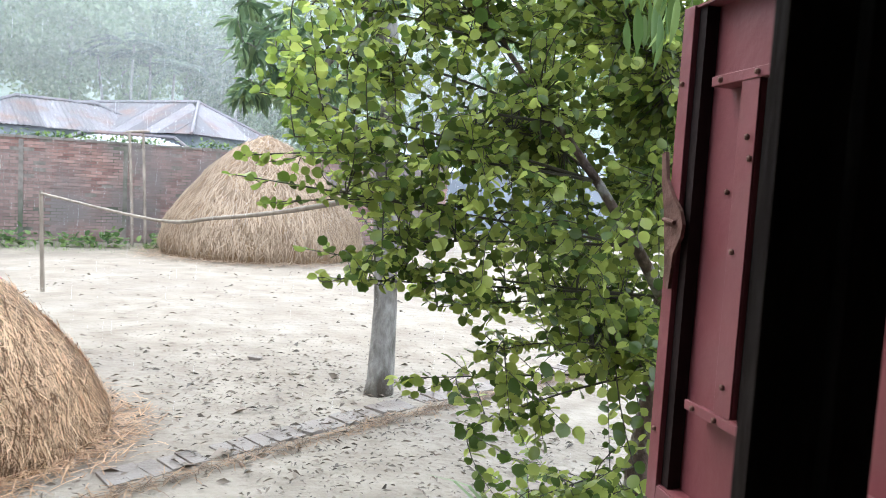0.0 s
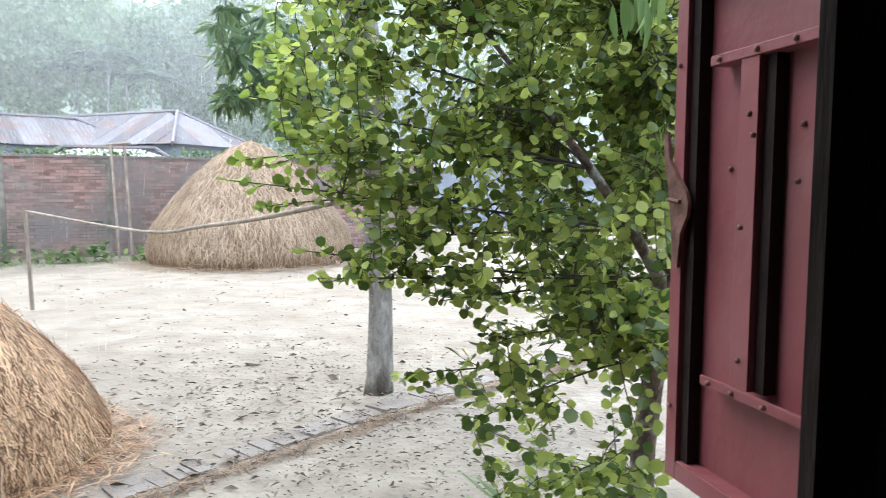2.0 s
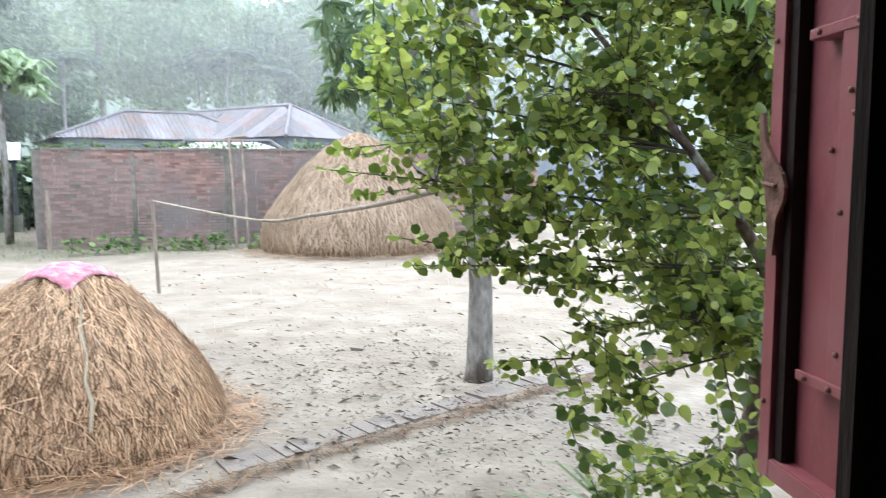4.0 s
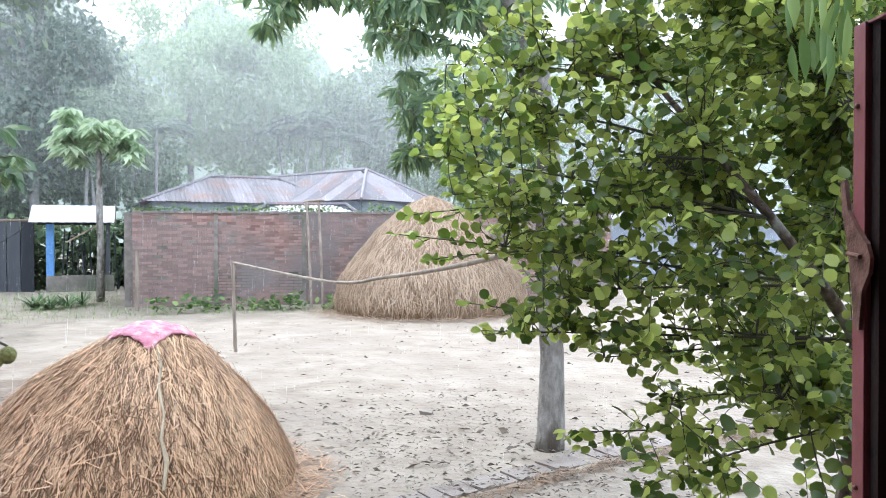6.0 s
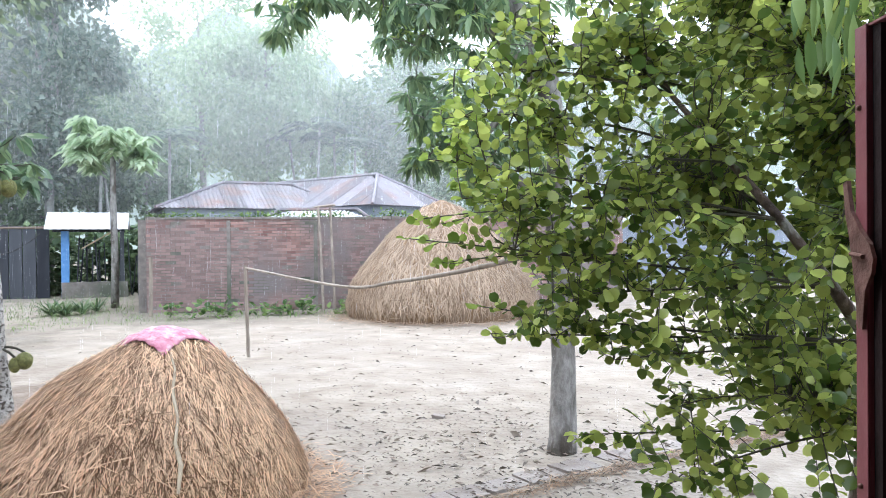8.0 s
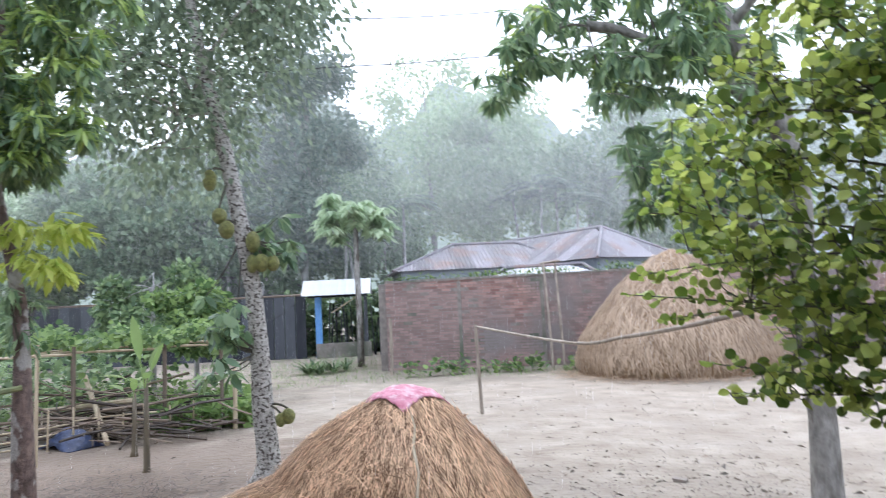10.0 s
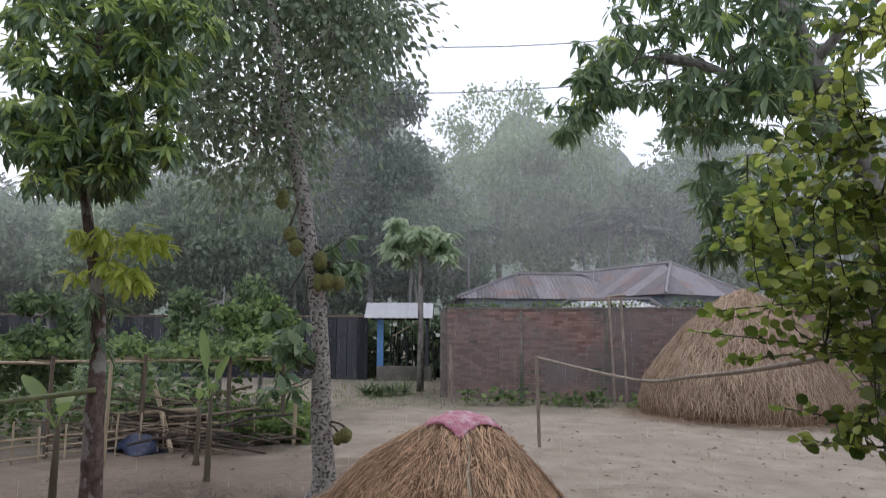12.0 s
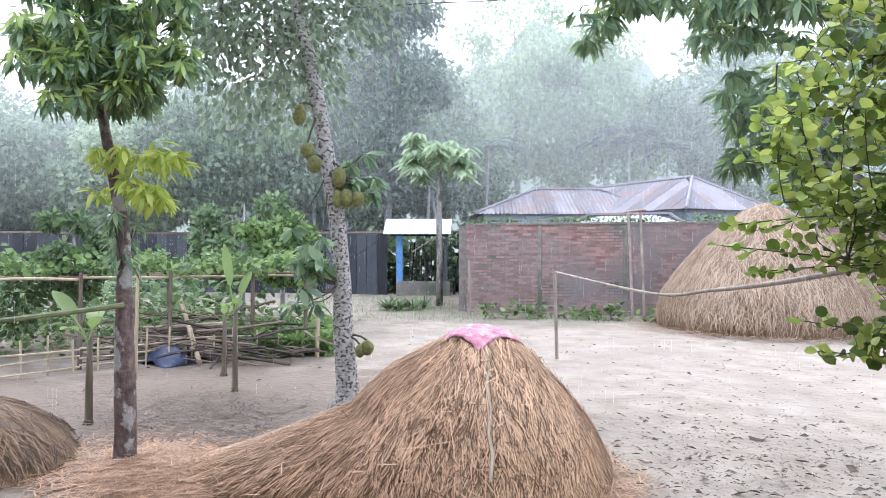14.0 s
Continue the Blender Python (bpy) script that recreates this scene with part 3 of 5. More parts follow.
# ---- brick wall, gate and far fence ----
WALL_A, WALL_DIR, WALL_LEN, WALL_H = np.array([-11.80, 16.75]), np.array([0.918, 0.397]), 13.4, 2.5
WALL_TURN = math.atan2(WALL_DIR[1], WALL_DIR[0])


def build_brick_wall():
    w = thing("wall_1", (WALL_A[0], WALL_A[1], 0), "old mossy red brick boundary wall with pilasters", "wall", kind="structure")
    w.rotation_euler = (0, 0, WALL_TURN)
    part("core", Geo().box((0.012, 0.012, -0.1), (WALL_LEN, 0.25, WALL_H - 0.02)).mesh("core", M_MORTAR), w)
    for x in (2.05, 4.35, 6.6, 8.9, 11.2):
        part("pilaster", Geo().box((x, -0.03, -0.05), (x + 0.10, 0.03, WALL_H - 0.05)).mesh("pilaster", M_MORTAR), w)
    # the return towards the gate
    back = Geo().box((0, 0, -0.1), (7.4, 0.25, WALL_H - 0.03))
    r = part("return_wall", back.mesh("return_wall", M_MORTAR), w)
    r.location, r.rotation_euler = (0.0, 0.25, 0), (0, 0, radians(123.5) - WALL_TURN)
    cope = Geo()
    for k in range(54):
        x = k * 0.25
        cope.box((x, -0.03 + rng.uniform(-0.01, 0.01), WALL_H - 0.02), (x + 0.238, 0.27, WALL_H + rng.uniform(0.03, 0.055)))
    part("coping", cope.mesh("coping", M_MORTAR), w, kind="stuff")
    length, height, gap = 0.238, 0.068, 0.012
    unit = [Geo().box((0, 0, 0), (length + rng.uniform(-0.01, 0.004), 0.05, height - rng.uniform(0, 0.006))).mesh("brick", M_BRICK) for _ in range(4)]
    rest, made = Geo(), 0
    for row in range(31):
        z = 0.02 + row * (height + gap)
        x = -0.125 * (row % 2)
        while x < WALL_LEN - 0.05:
            out = rng.uniform(-0.014, 0.012)
            if rng.random() < 0.04:
                out += 0.02
            if x < 2.6 and row < 29 and made < 290 and x > -0.01:
                o = part("brick", unit[made % 4], w)
                o.location = (x, out, z)
                made += 1
            elif rng.random() > 0.012:
                a = max(x, 0.0)
                rest.box((a, out, z), (min(x + length, WALL_LEN), out + 0.05, z + height))
            x += length + gap
    part("brick_courses", rest.mesh("brick_courses", M_BRICKS), w, kind="stuff")


build_brick_wall()


def build_gate():
    """The roofed gateway, its blue post and the bamboo pickets behind."""
    left, right = spot(41.25, 28.2), spot(36.6, 28.0)
    along = right - left
    g = thing("gateway", left, "small roofed yard gateway with a pale tin roof and blue post", "gate")
    g.rotation_euler = (0, 0, math.atan2(along[1], along[0]))
    w = float(np.linalg.norm(along[:2]))
    roof = Geo()
    n = 28
    vs = []
    for i in range(n + 1):
        x = -0.15 + (w + 0.3) * i / n
        z = 0.008 * math.sin(i * 2.2)
        vs += [(x, -0.75, 2.38 + z), (x, 0.1, 2.98 + z), (x, 0.95, 2.4 + z)]
    fs = []
    for i in range(n):
        a = 3 * i
        fs += [(a, a + 3, a + 4, a + 1), (a + 1, a + 4, a + 5, a + 2)]
    r = part("roof", roof.add(vs, fs).mesh("roof", M_TIN_PALE), g)
    r.modifiers.new("thick", "SOLIDIFY").thickness = 0.02
    part("beam", Geo().box((0, 0.0, 2.3), (w, 0.12, 2.4)).mesh("beam", M_DARK_FENCE), g)
    part("post", Geo().box((0.28, -0.1, 0), (0.52, 0.12, 2.32)).mesh("post", M_BLUE), g, "blue painted gate post")
    part("post", Geo().box((w - 0.15, -0.05, 0), (w - 0.02, 0.08, 2.32)).mesh("post", M_DARK_FENCE), g)
    part("plinth", Geo().box((0.3, -0.25, 0), (w + 0.1, 0.1, 0.55)).mesh("plinth", M_MORTAR), g)
    for k in range(13):
        x = 0.7 + k * 0.17
        part("picket", Geo().tube([(x + rng.uniform(-0.1, 0.1), 0.5, 0), (x + rng.uniform(-0.15, 0.15), 0.5, rng.uniform(1.4, 2.2))], 0.025, 6).mesh("picket", M_DARK_FENCE), g)
    part("brace", Geo().tube([(0.9, -0.05, 1.7), (w - 0.4, -0.05, 2.3)], 0.03, 6).mesh("brace", M_BAMBOO), g)


build_gate()


def build_far_fence():
    """The dark boarded fence behind the vegetable garden."""
    ends = [spot(76, 35.0), spot(60, 32.5), spot(48.5, 30.0), spot(41.4, 28.4)]
    f = thing("wall_2", (0, 0, 0), "dark weathered boarded fence behind the garden", "fence", kind="structure")
    k = 0
    for a, b in zip(ends[:-1], ends[1:]):
        d = b - a
        length = float(np.linalg.norm(d[:2]))
        n = int(length / 0.42)
        for i in range(n):
            p = a + d * (i + 0.5) / n
            h = 2.5 + rng.uniform(-0.05, 0.05)
            o = part("board", Geo().box((-0.205, -0.015, 0), (0.205, 0.015, h)).mesh("board", M_DARK_FENCE), f)
            o.location, o.rotation_euler = (p[0], p[1], 0), (0, 0, math.atan2(d[1], d[0]) + rng.uniform(-0.05, 0.05))
        part("rail", Geo().tube([a + (0, 0, 2.45), b + (0, 0, 2.45)], 0.05, 6).mesh("rail", M_STICK), f)
    wires = Geo().tube(curve_points(seen(47.0, 0.3, 27.5), seen(42.0, 0.9, 27.5), 0.55, n=10), 0.02, 5)
    solid("slack_cable", wires.mesh("slack_cable", M_WIRE), "slack dark cable hanging beside the gateway", "cable")


build_far_fence()


# ---- houses with tin roofs ----
def corrugated(corners, pitch=0.16, deep=0.02, lap=None):
    """A corrugated sheet over a flat four-cornered (or three-cornered) slope: eave left, eave right, top right, top left."""
    a, b, c, d = [np.array(p, float) for p in corners]
    n = max(6, int(np.linalg.norm(b - a) / pitch) * 2)
    nor = np.cross(b - a, d - a) if np.linalg.norm(d - a) > 1e-6 else np.cross(b - a, c - a)
    nor /= np.linalg.norm(nor)
    vs = []
    for i in range(n + 1):
        t = i / n
        up = nor * deep * (1 if i % 2 else -1)
        vs += [a + (b - a) * t + up, d + (c - d) * t + up]
    return vs, [(2 * i, 2 * i + 2, 2 * i + 3, 2 * i + 1) for i in range(n)]


def build_house(name, ridge_a, ridge_b, eave, ridge, half, hip_a, hip_b, mat, label, base=0.0):
    ra, rb = np.array([*ridge_a[:2], 0.0]), np.array([*ridge_b[:2], 0.0])
    d = (rb - ra) / np.linalg.norm(rb - ra)
    n = np.array([-d[1], d[0], 0])
    h = thing(name, ra, label, "house")
    top_a, top_b = np.array([0, 0, ridge]), rb - ra + np.array([0, 0, ridge])
    ca, cb = -d * hip_a, rb - ra + d * hip_b
    lo = np.array([0, 0, eave])
    i = 0.45
    for p, q in ((ca + n * (half - i) + d * i, cb + n * (half - i) - d * i), (ca - n * (half - i) + d * i, cb - n * (half - i) - d * i)):
        e = n * 0.06
        part("wall", Geo().add([p - e, q - e, q + e, p + e, p - e + lo, q - e + lo, q + e + lo, p + e + lo], [(0, 1, 5, 4), (1, 2, 6, 5), (2, 3, 7, 6), (3, 0, 4, 7), (4, 5, 6, 7)]).mesh("wall", M_TIN_WALL), h)
    for c, sgn in ((ca, 1), (cb, -1)):
        p, q, e = c + n * (half - i) + d * i * sgn, c - n * (half - i) + d * i * sgn, d * 0.06
        part("wall", Geo().add([p - e, q - e, q + e, p + e, p - e + lo, q - e + lo, q + e + lo, p + e + lo], [(0, 1, 5, 4), (1, 2, 6, 5), (2, 3, 7, 6), (3, 0, 4, 7), (4, 5, 6, 7)]).mesh("wall", M_TIN_WALL), h)
    for sgn in (1, -1):
        el, er = ca + n * half * sgn + lo, cb + n * half * sgn + lo
        count = max(3, int(np.linalg.norm(er - el) / 0.85))
        for k in range(count):
            t0, t1 = k / count, (k + 1) / count
            # each sheet's upper end follows the ridge and the hips
            def upper(t):
                x = -hip_a + t * (np.linalg.norm(rb - ra) + hip_a + hip_b)
                run = np.linalg.norm(rb - ra)
                if x < 0:
                    f = 1 + x / hip_a
                elif x > run:
                    f = 1 - (x - run) / hip_b
                else:
                    f = 1.0
                return d * x + n * half * sgn * (1 - f) + np.array([0, 0, eave + (ridge - eave) * f])
            vs, fs = corrugated((el + (er - el) * t0, el + (er - el) * t1, upper(t1), upper(t0)))
            lift = np.array([0, 0, 0.012 * (k % 2)])
            part("roof_sheet", Geo().add([p + lift for p in vs], fs).mesh("roof_sheet", mat), h)
    for c, top in ((ca, top_a), (cb, top_b)):
        e1, e2 = c + n * half + lo, c - n * half + lo
        for k in range(6):
            t0, t1 = k / 6, (k + 1) / 6
            def gable(t):
                f = 1 - abs(2 * t - 1)
                return c + lo + n * half * (1 - 2 * t) + (top - c - lo) * f
            vs, fs = corrugated((e1 + (e2 - e1) * t0, e1 + (e2 - e1) * t1, gable(t1), gable(t0)))
            part("roof_sheet", Geo().add(vs, fs).mesh("roof_sheet", mat), h)
    caps = Geo().tube([top_a + (0, 0, 0.03), top_b + (0, 0, 0.03)], 0.09, 6)
    for c, top in ((ca, top_a), (cb, top_b)):
        for sgn in (1, -1):
            caps.tube([c + n * half * sgn + lo + (0, 0, 0.02), top + (0, 0, 0.03)], 0.07, 6)
    part("ridge_cap", caps.mesh("ridge_cap", M_TIN), h)
    return h


build_house("house", spot(17.9, 32.0), spot(25.5, 37.0), 3.35, 4.83, 2.6, 2.2, 2.2, M_TIN, "low house with a weathered grey-mauve corrugated hip roof")
build_house("house", spot(24.6, 34.2), spot(29.7, 33.6), 3.3, 4.55, 2.7, 2.0, 3.0, M_TIN, "low house with a streaked rusty corrugated hip roof")
build_house("shed", spot(19.5, 28.3), spot(25.5, 28.6), 2.75, 3.1, 1.0, 0.5, 0.5, M_TIN_PALE, "pale tin lean-to shed behind the brick wall")
build_house("house", spot(43.0, 37.0), spot(52.0, 38.0), 2.7, 3.6, 2.2, 1.4, 1.4, M_TIN_PALE, "distant pale tin-roofed house among trees")
build_house("house", spot(66.0, 40.0), spot(74.0, 40.0), 3.0, 4.2, 2.5, 1.6, 1.6, M_TIN_PALE, "distant pale tin-roofed house among trees")
build_house("house", spot(3.0, 34.0), spot(-18.0, 36.0), 2.6, 4.0, 2.8, 1.4, 1.4, M_TIN_WALL, "blue-grey tin house across the yard")


# ---- poles and small yard things ----
def pole(g, a, b, r, nodes=6, bend=0.01):
    pts = curve_points(a, b, rng.uniform(-bend, bend), (rng.uniform(-bend, bend), 0, 0), nodes)
    g.tube(pts, [r * (1.0 + 0.12 * (i % 2)) * (1 - 0.15 * i / nodes) for i in range(nodes)], 7)


def build_line_post():
    p = spot(27.92, 11.9)
    o = thing("fence_post", p, "thin bamboo post standing in the sandy yard", "post")
    g = Geo()
    pole(g, (0, 0, -0.05), (-0.06, 0.03, 1.46), 0.029, 7, 0.02)
    part("pole", g.mesh("pole", M_BAMBOO_OLD), o)
    top = p + np.array([-0.06, 0.03, 1.42])
    stops = [top, seen(20.6, -3.45, 9.6), seen(16.5, -3.15, 8.4), seen(11.8, -2.5, 7.35), seen(6.2, -1.3, 6.45), seen(3.6, -0.7, 6.15)]
    pts = [stops[0]]
    for i in range(len(stops) - 1):
        p0, p1, p2, p3 = stops[max(i - 1, 0)], stops[i], stops[i + 1], stops[min(i + 2, len(stops) - 1)]
        for t in (0.25, 0.5, 0.75, 1.0):
            pts.append(0.5 * (2 * p1 + (p2 - p0) * t + (2 * p0 - 5 * p1 + 4 * p2 - p3) * t * t + (3 * p1 - p0 - 3 * p2 + p3) * t ** 3))
    solid("clothes_pole", Geo().tube(pts, [0.017 + 0.010 * i / 20 + 0.002 * (i % 2) for i in range(len(pts))], 8).mesh("clothes_pole", M_BAMBOO_OLD, True),
          "long sagging bamboo pole slung between a post and a tree", "pole")


build_line_post()


def build_wall_poles():
    a0, a1 = spot(22.2, 19.0), spot(22.55, 19.6, 2.78)
    b0, b1 = spot(21.3, 19.1), spot(21.6, 19.7, 2.78)
    o = thing("pole_frame", a0, "pair of thin bamboo poles leaning on the brick wall", "poles")
    for a, b in ((a0, a1), (b0, b1)):
        g = Geo()
        pole(g, a - a0 + (0, 0, -0.03), b - a0, 0.036, 8, 0.03)
        part("pole", g.mesh("pole", M_BAMBOO_OLD), o)
    g = Geo()
    pole(g, a1 - a0 + (-0.1, 0, 0), b1 - a0 + (0.15, 0, 0.06), 0.03)
    part("crosspiece", g.mesh("crosspiece", M_BAMBOO_OLD), o)
    corner = thing("corner_stake", spot(34.9, 19.6), "short bamboo stake at the corner of the wall", "post")
    g = Geo()
    pole(g, (0, 0, -0.05), (0.02, 0, 1.5), 0.05)
    part("pole", g.mesh("pole", M_BAMBOO_OLD), corner)


build_wall_poles()


def build_path_edge():
    """A strip of bricks laid flat with a low broken edge, half covered in mud."""
    line = [np.array(p) for p in ((-1.66, 4.0), (-0.5, 5.24), (0.17, 5.94), (1.11, 6.77), (1.75, 7.45))]
    o = thing("brick_path", (line[0][0], line[0][1], 0), "muddy edging of flat-laid bricks across the yard", "brick edging", kind="structure")
    unit = []
    for k in range(3):
        me = Geo().box((-0.058, -0.12, -0.05), (0.058, 0.12, 0.0)).mesh("brick", M_PAVE)
        unit.append(me)
    length = sum(np.linalg.norm(b - a) for a, b in zip(line[:-1], line[1:]))
    s, k = 0.0, 0
    while s < length - 0.05:
        left = s
        for a, b in zip(line[:-1], line[1:]):
            n = np.linalg.norm(b - a)
            if left <= n:
                break
            left -= n
        d = (b - a) / n
        p = a + d * left
        side = np.array([-d[1], d[0]])
        p = p + side * (0.12 + rng.uniform(-0.012, 0.012)) - line[0]
        if rng.random() > 0.02:
            b_ = part("brick", unit[k % 3], o)
            b_.location = (p[0], p[1], 0.016 + rng.uniform(-0.010, 0.010))
            b_.rotation_euler = (rng.normal(0, 0.03), rng.normal(0, 0.03), math.atan2(d[1], d[0]) + rng.normal(0, 0.04))
        s += 0.121 + rng.uniform(0, 0.008)
        k += 1
    for i, (x, y) in enumerate(((-1.64, 7.08), (1.9, 7.7))):
        c = solid("brick_fragment", Geo().box((-0.06, -0.035, -0.02), (0.06, 0.035, 0.028)).mesh("brick_fragment", M_PAVE), "loose muddy piece of brick on the yard", "brick")
        c.location, c.rotation_euler = (x, y, 0.01), (0.05, 0.1, i * 0.9)


build_path_edge()


def build_litter():
    n = 5200
    a = np.where(rng.random(n) < 0.6, rng.normal(13, 9, n), rng.uniform(-12, 62, n))
    d = np.where(rng.random(n) < 0.6, rng.normal(6.3, 1.1, n), rng.uniform(4.0, 16, n))
    a, d = np.concatenate([a, rng.uniform(-16, 12, 1300)]), np.concatenate([d, rng.uniform(3.3, 5.6, 1300)])
    keep = d > 3.2
    a, d = np.radians(a[keep]), d[keep]
    pl = np.stack([-d * np.sin(a), d * np.cos(a), 0.02 + 0.012 * rng.random(len(d))], 1)
    th = rng.random(len(d)) * 6.28
    ways = np.stack([np.cos(th), np.sin(th), rng.normal(0, 0.12, len(d))], 1)
    size = rng.gamma(2.0, 0.014, len(d)) + 0.012
    solid("leaf_litter", scatter("leaf_litter", FAR_LEAF, FAR_FACES, aim(ways, size, roll=rng.normal(0, 0.5, len(d)), widths=size * rng.uniform(0.25, 0.8, len(d))), pl, M_LITTER), "scattered wet leaf and mud fragments on the yard", "debris", kind="stuff")
    shape = [(-0.5, 0, 0), (0.5, 0, 0), (0.45, 0.5, 0.035), (-0.45, 0.5, 0.035), (0.3, 1, 0), (-0.3, 1, 0)]

    def loose(name, places, length, width, mat, label):
        k = len(places)
        t = rng.random(k) * 6.28
        w = np.stack([np.cos(t), np.sin(t), rng.normal(0, 0.1, k)], 1)
        solid(name, scatter(name, shape, [(0, 1, 2, 3), (3, 2, 4, 5)], aim(w, length * rng.uniform(0.4, 1.2, k), widths=width * rng.uniform(0.6, 1.3, k)), places, mat), label, "straw", kind="stuff")

    k = 9000
    u, v = rng.normal(0, 1, k), rng.normal(0, 1, k)
    pl = np.stack([-5.0 + 0.62 * u, 3.1 + 0.4 * v - 0.1 * u, np.clip(0.12 - 0.07 * (u * u + v * v) * 0.5, 0.015, 1) * rng.random(k) + 0.012], 1)
    loose("spread_straw", pl, 0.2, 0.008, M_SPREAD, "loose orange-brown straw spread over the ground")
    k = 2600
    t = rng.random(k) * 6.28
    r = 0.97 + np.abs(rng.normal(0, 0.16, k))
    pl = np.stack([NEAR_STACK[0] + r * np.cos(t), NEAR_STACK[1] + r * np.sin(t), 0.015 + 0.03 * rng.random(k)], 1)
    loose("fallen_straw", pl, 0.2, 0.008, M_SPREAD, "fallen straw in a ring around the stack")
    k = 2500
    r = 2.35 + np.abs(rng.normal(0, 0.35, k))
    t = rng.random(k) * 6.28
    c = spot(12.8, 18.05)
    pl = np.stack([c[0] + r * np.cos(t), c[1] + r * np.sin(t), 0.02 + 0.03 * rng.random(k)], 1)
    loose("fallen_straw", pl, 0.3, 0.014, M_FAR_STRAW, "fallen straw around the large stack")
    k = 1500
    s = rng.random(k)
    ends = np.array([(-2.1, 3.4), (-1.66, 4.0), (-0.5, 5.24), (0.17, 5.94), (1.11, 6.77), (1.75, 7.45)])
    pl = np.stack([np.interp(s, np.linspace(0, 1, 6), ends[:, 0]) + 0.03 + np.abs(rng.normal(0, 0.07, k)), np.interp(s, np.linspace(0, 1, 6), ends[:, 1]) - 0.03 - np.abs(rng.normal(0, 0.05, k)), 0.012 + 0.02 * rng.random(k)], 1)
    loose("edge_debris", pl, 0.13, 0.008, M_OLD_STRAW, "dark wet straw and mud along the brick edging")
    k = 2200
    pl = np.stack([rng.normal(-6.6, 1.0, k), rng.normal(4.5, 0.65, k), 0.03 + 0.05 * rng.random(k)], 1)
    loose("twig_debris", pl, 0.17, 0.013, M_DEBRIS, "dark twigs and trampled straw on the ground")


build_litter()


# ---- trees ----
def crown_points(centres, radii, count, flat=0.75):
    """Leaf places in clumps: gathered towards the outside of each clump."""
    k = len(centres)
    who = rng.integers(0, k, count)
    v = rng.normal(0, 1, (count, 3))
    v /= np.linalg.norm(v, axis=1, keepdims=True)
    r = rng.random(count) ** 0.45
    off = v * (r * np.asarray(radii)[who])[:, None] * np.array([1, 1, flat])
    return np.asarray(centres)[who] + off, v


def clump_centres(middle, size, count, low=-0.9):
    out = []
    while len(out) < count:
        p = rng.uniform(-1, 1, 3)
        q = np.linalg.norm(p)
        if 0.35 < q < 1.0 and p[2] > low:
            out.append(np.asarray(middle) + p * np.asarray(size))
    return np.array(out)


def wood(trunk_pts, trunk_radii, tips, thin, sides=7, start=0.45):
    """A tapered trunk with limbs that run to the clumps."""
    g = Geo()
    g.tube(trunk_pts, trunk_radii, sides, 0.08)
    pts = np.array(trunk_pts, float)
    for tip in tips:
        t = rng.uniform(start, 1.0) * (len(pts) - 1)
        i = min(int(t), len(pts) - 2)
        base = pts[i] + (pts[i + 1] - pts[i]) * (t - i)
        r = np.interp(t, range(len(pts)), trunk_radii)
        g.tube(curve_points(base, tip, -0.08 * np.linalg.norm(tip - base), n=5), [r * 0.55, r * 0.42, r * 0.3, r * 0.2, thin], 5, cap=False)
    return g


def far_tree(bearing, away, top_rise, width, low, leaf, leaf_size, count, clumps, label, bark=None, droop=0.3, thin=False, name="tree"):
    """A tree of the wooded distance: top_rise in degrees above eye level, low: the crown's lowest height."""
    base = spot(bearing, away)
    top = EYE + away * math.tan(radians(top_rise))
    t = thing(name, base, label, "tree")
    count, leaf_size = int(count * (2.9 if thin else 2.4)), leaf_size * 0.8
    lean = rng.normal(0, 0.3, 2)
    trunk = [(0, 0, -0.1), (lean[0] * 0.2, lean[1] * 0.2, top * 0.3), (lean[0] * 0.6, lean[1] * 0.6, top * 0.6), (lean[0], lean[1], top * 0.88)]
    r0 = 0.011 * top + 0.04
    mid = np.array([lean[0] * 0.6, lean[1] * 0.6, (low + top) / 2])
    size = np.array([width, width, (top - low) / 2])
    centres = clump_centres(mid, size * 0.95, clumps)
    radii = rng.uniform(0.16, 0.34, clumps) * (width + (top - low) / 2) / 1.5 * (0.75 if thin else 1.0)
    part("trunk", wood(trunk, [r0, r0 * 0.8, r0 * 0.55, r0 * 0.15], centres[: min(clumps, 16)], 0.015).mesh("trunk", bark or M_HAZED_BARK, True), t)
    p, v = crown_points(centres, radii, count)
    ways = v * 0.7 + rng.normal(0, 0.6, (count, 3)) + np.array([0, 0, -droop])
    part("crown", scatter("crown", FAR_LEAF, FAR_FACES, aim(ways, rng.uniform(0.6, 1.4, count) * leaf_size, v + rng.normal(0, 0.5, v.shape)), p, leaf), t)
    return t


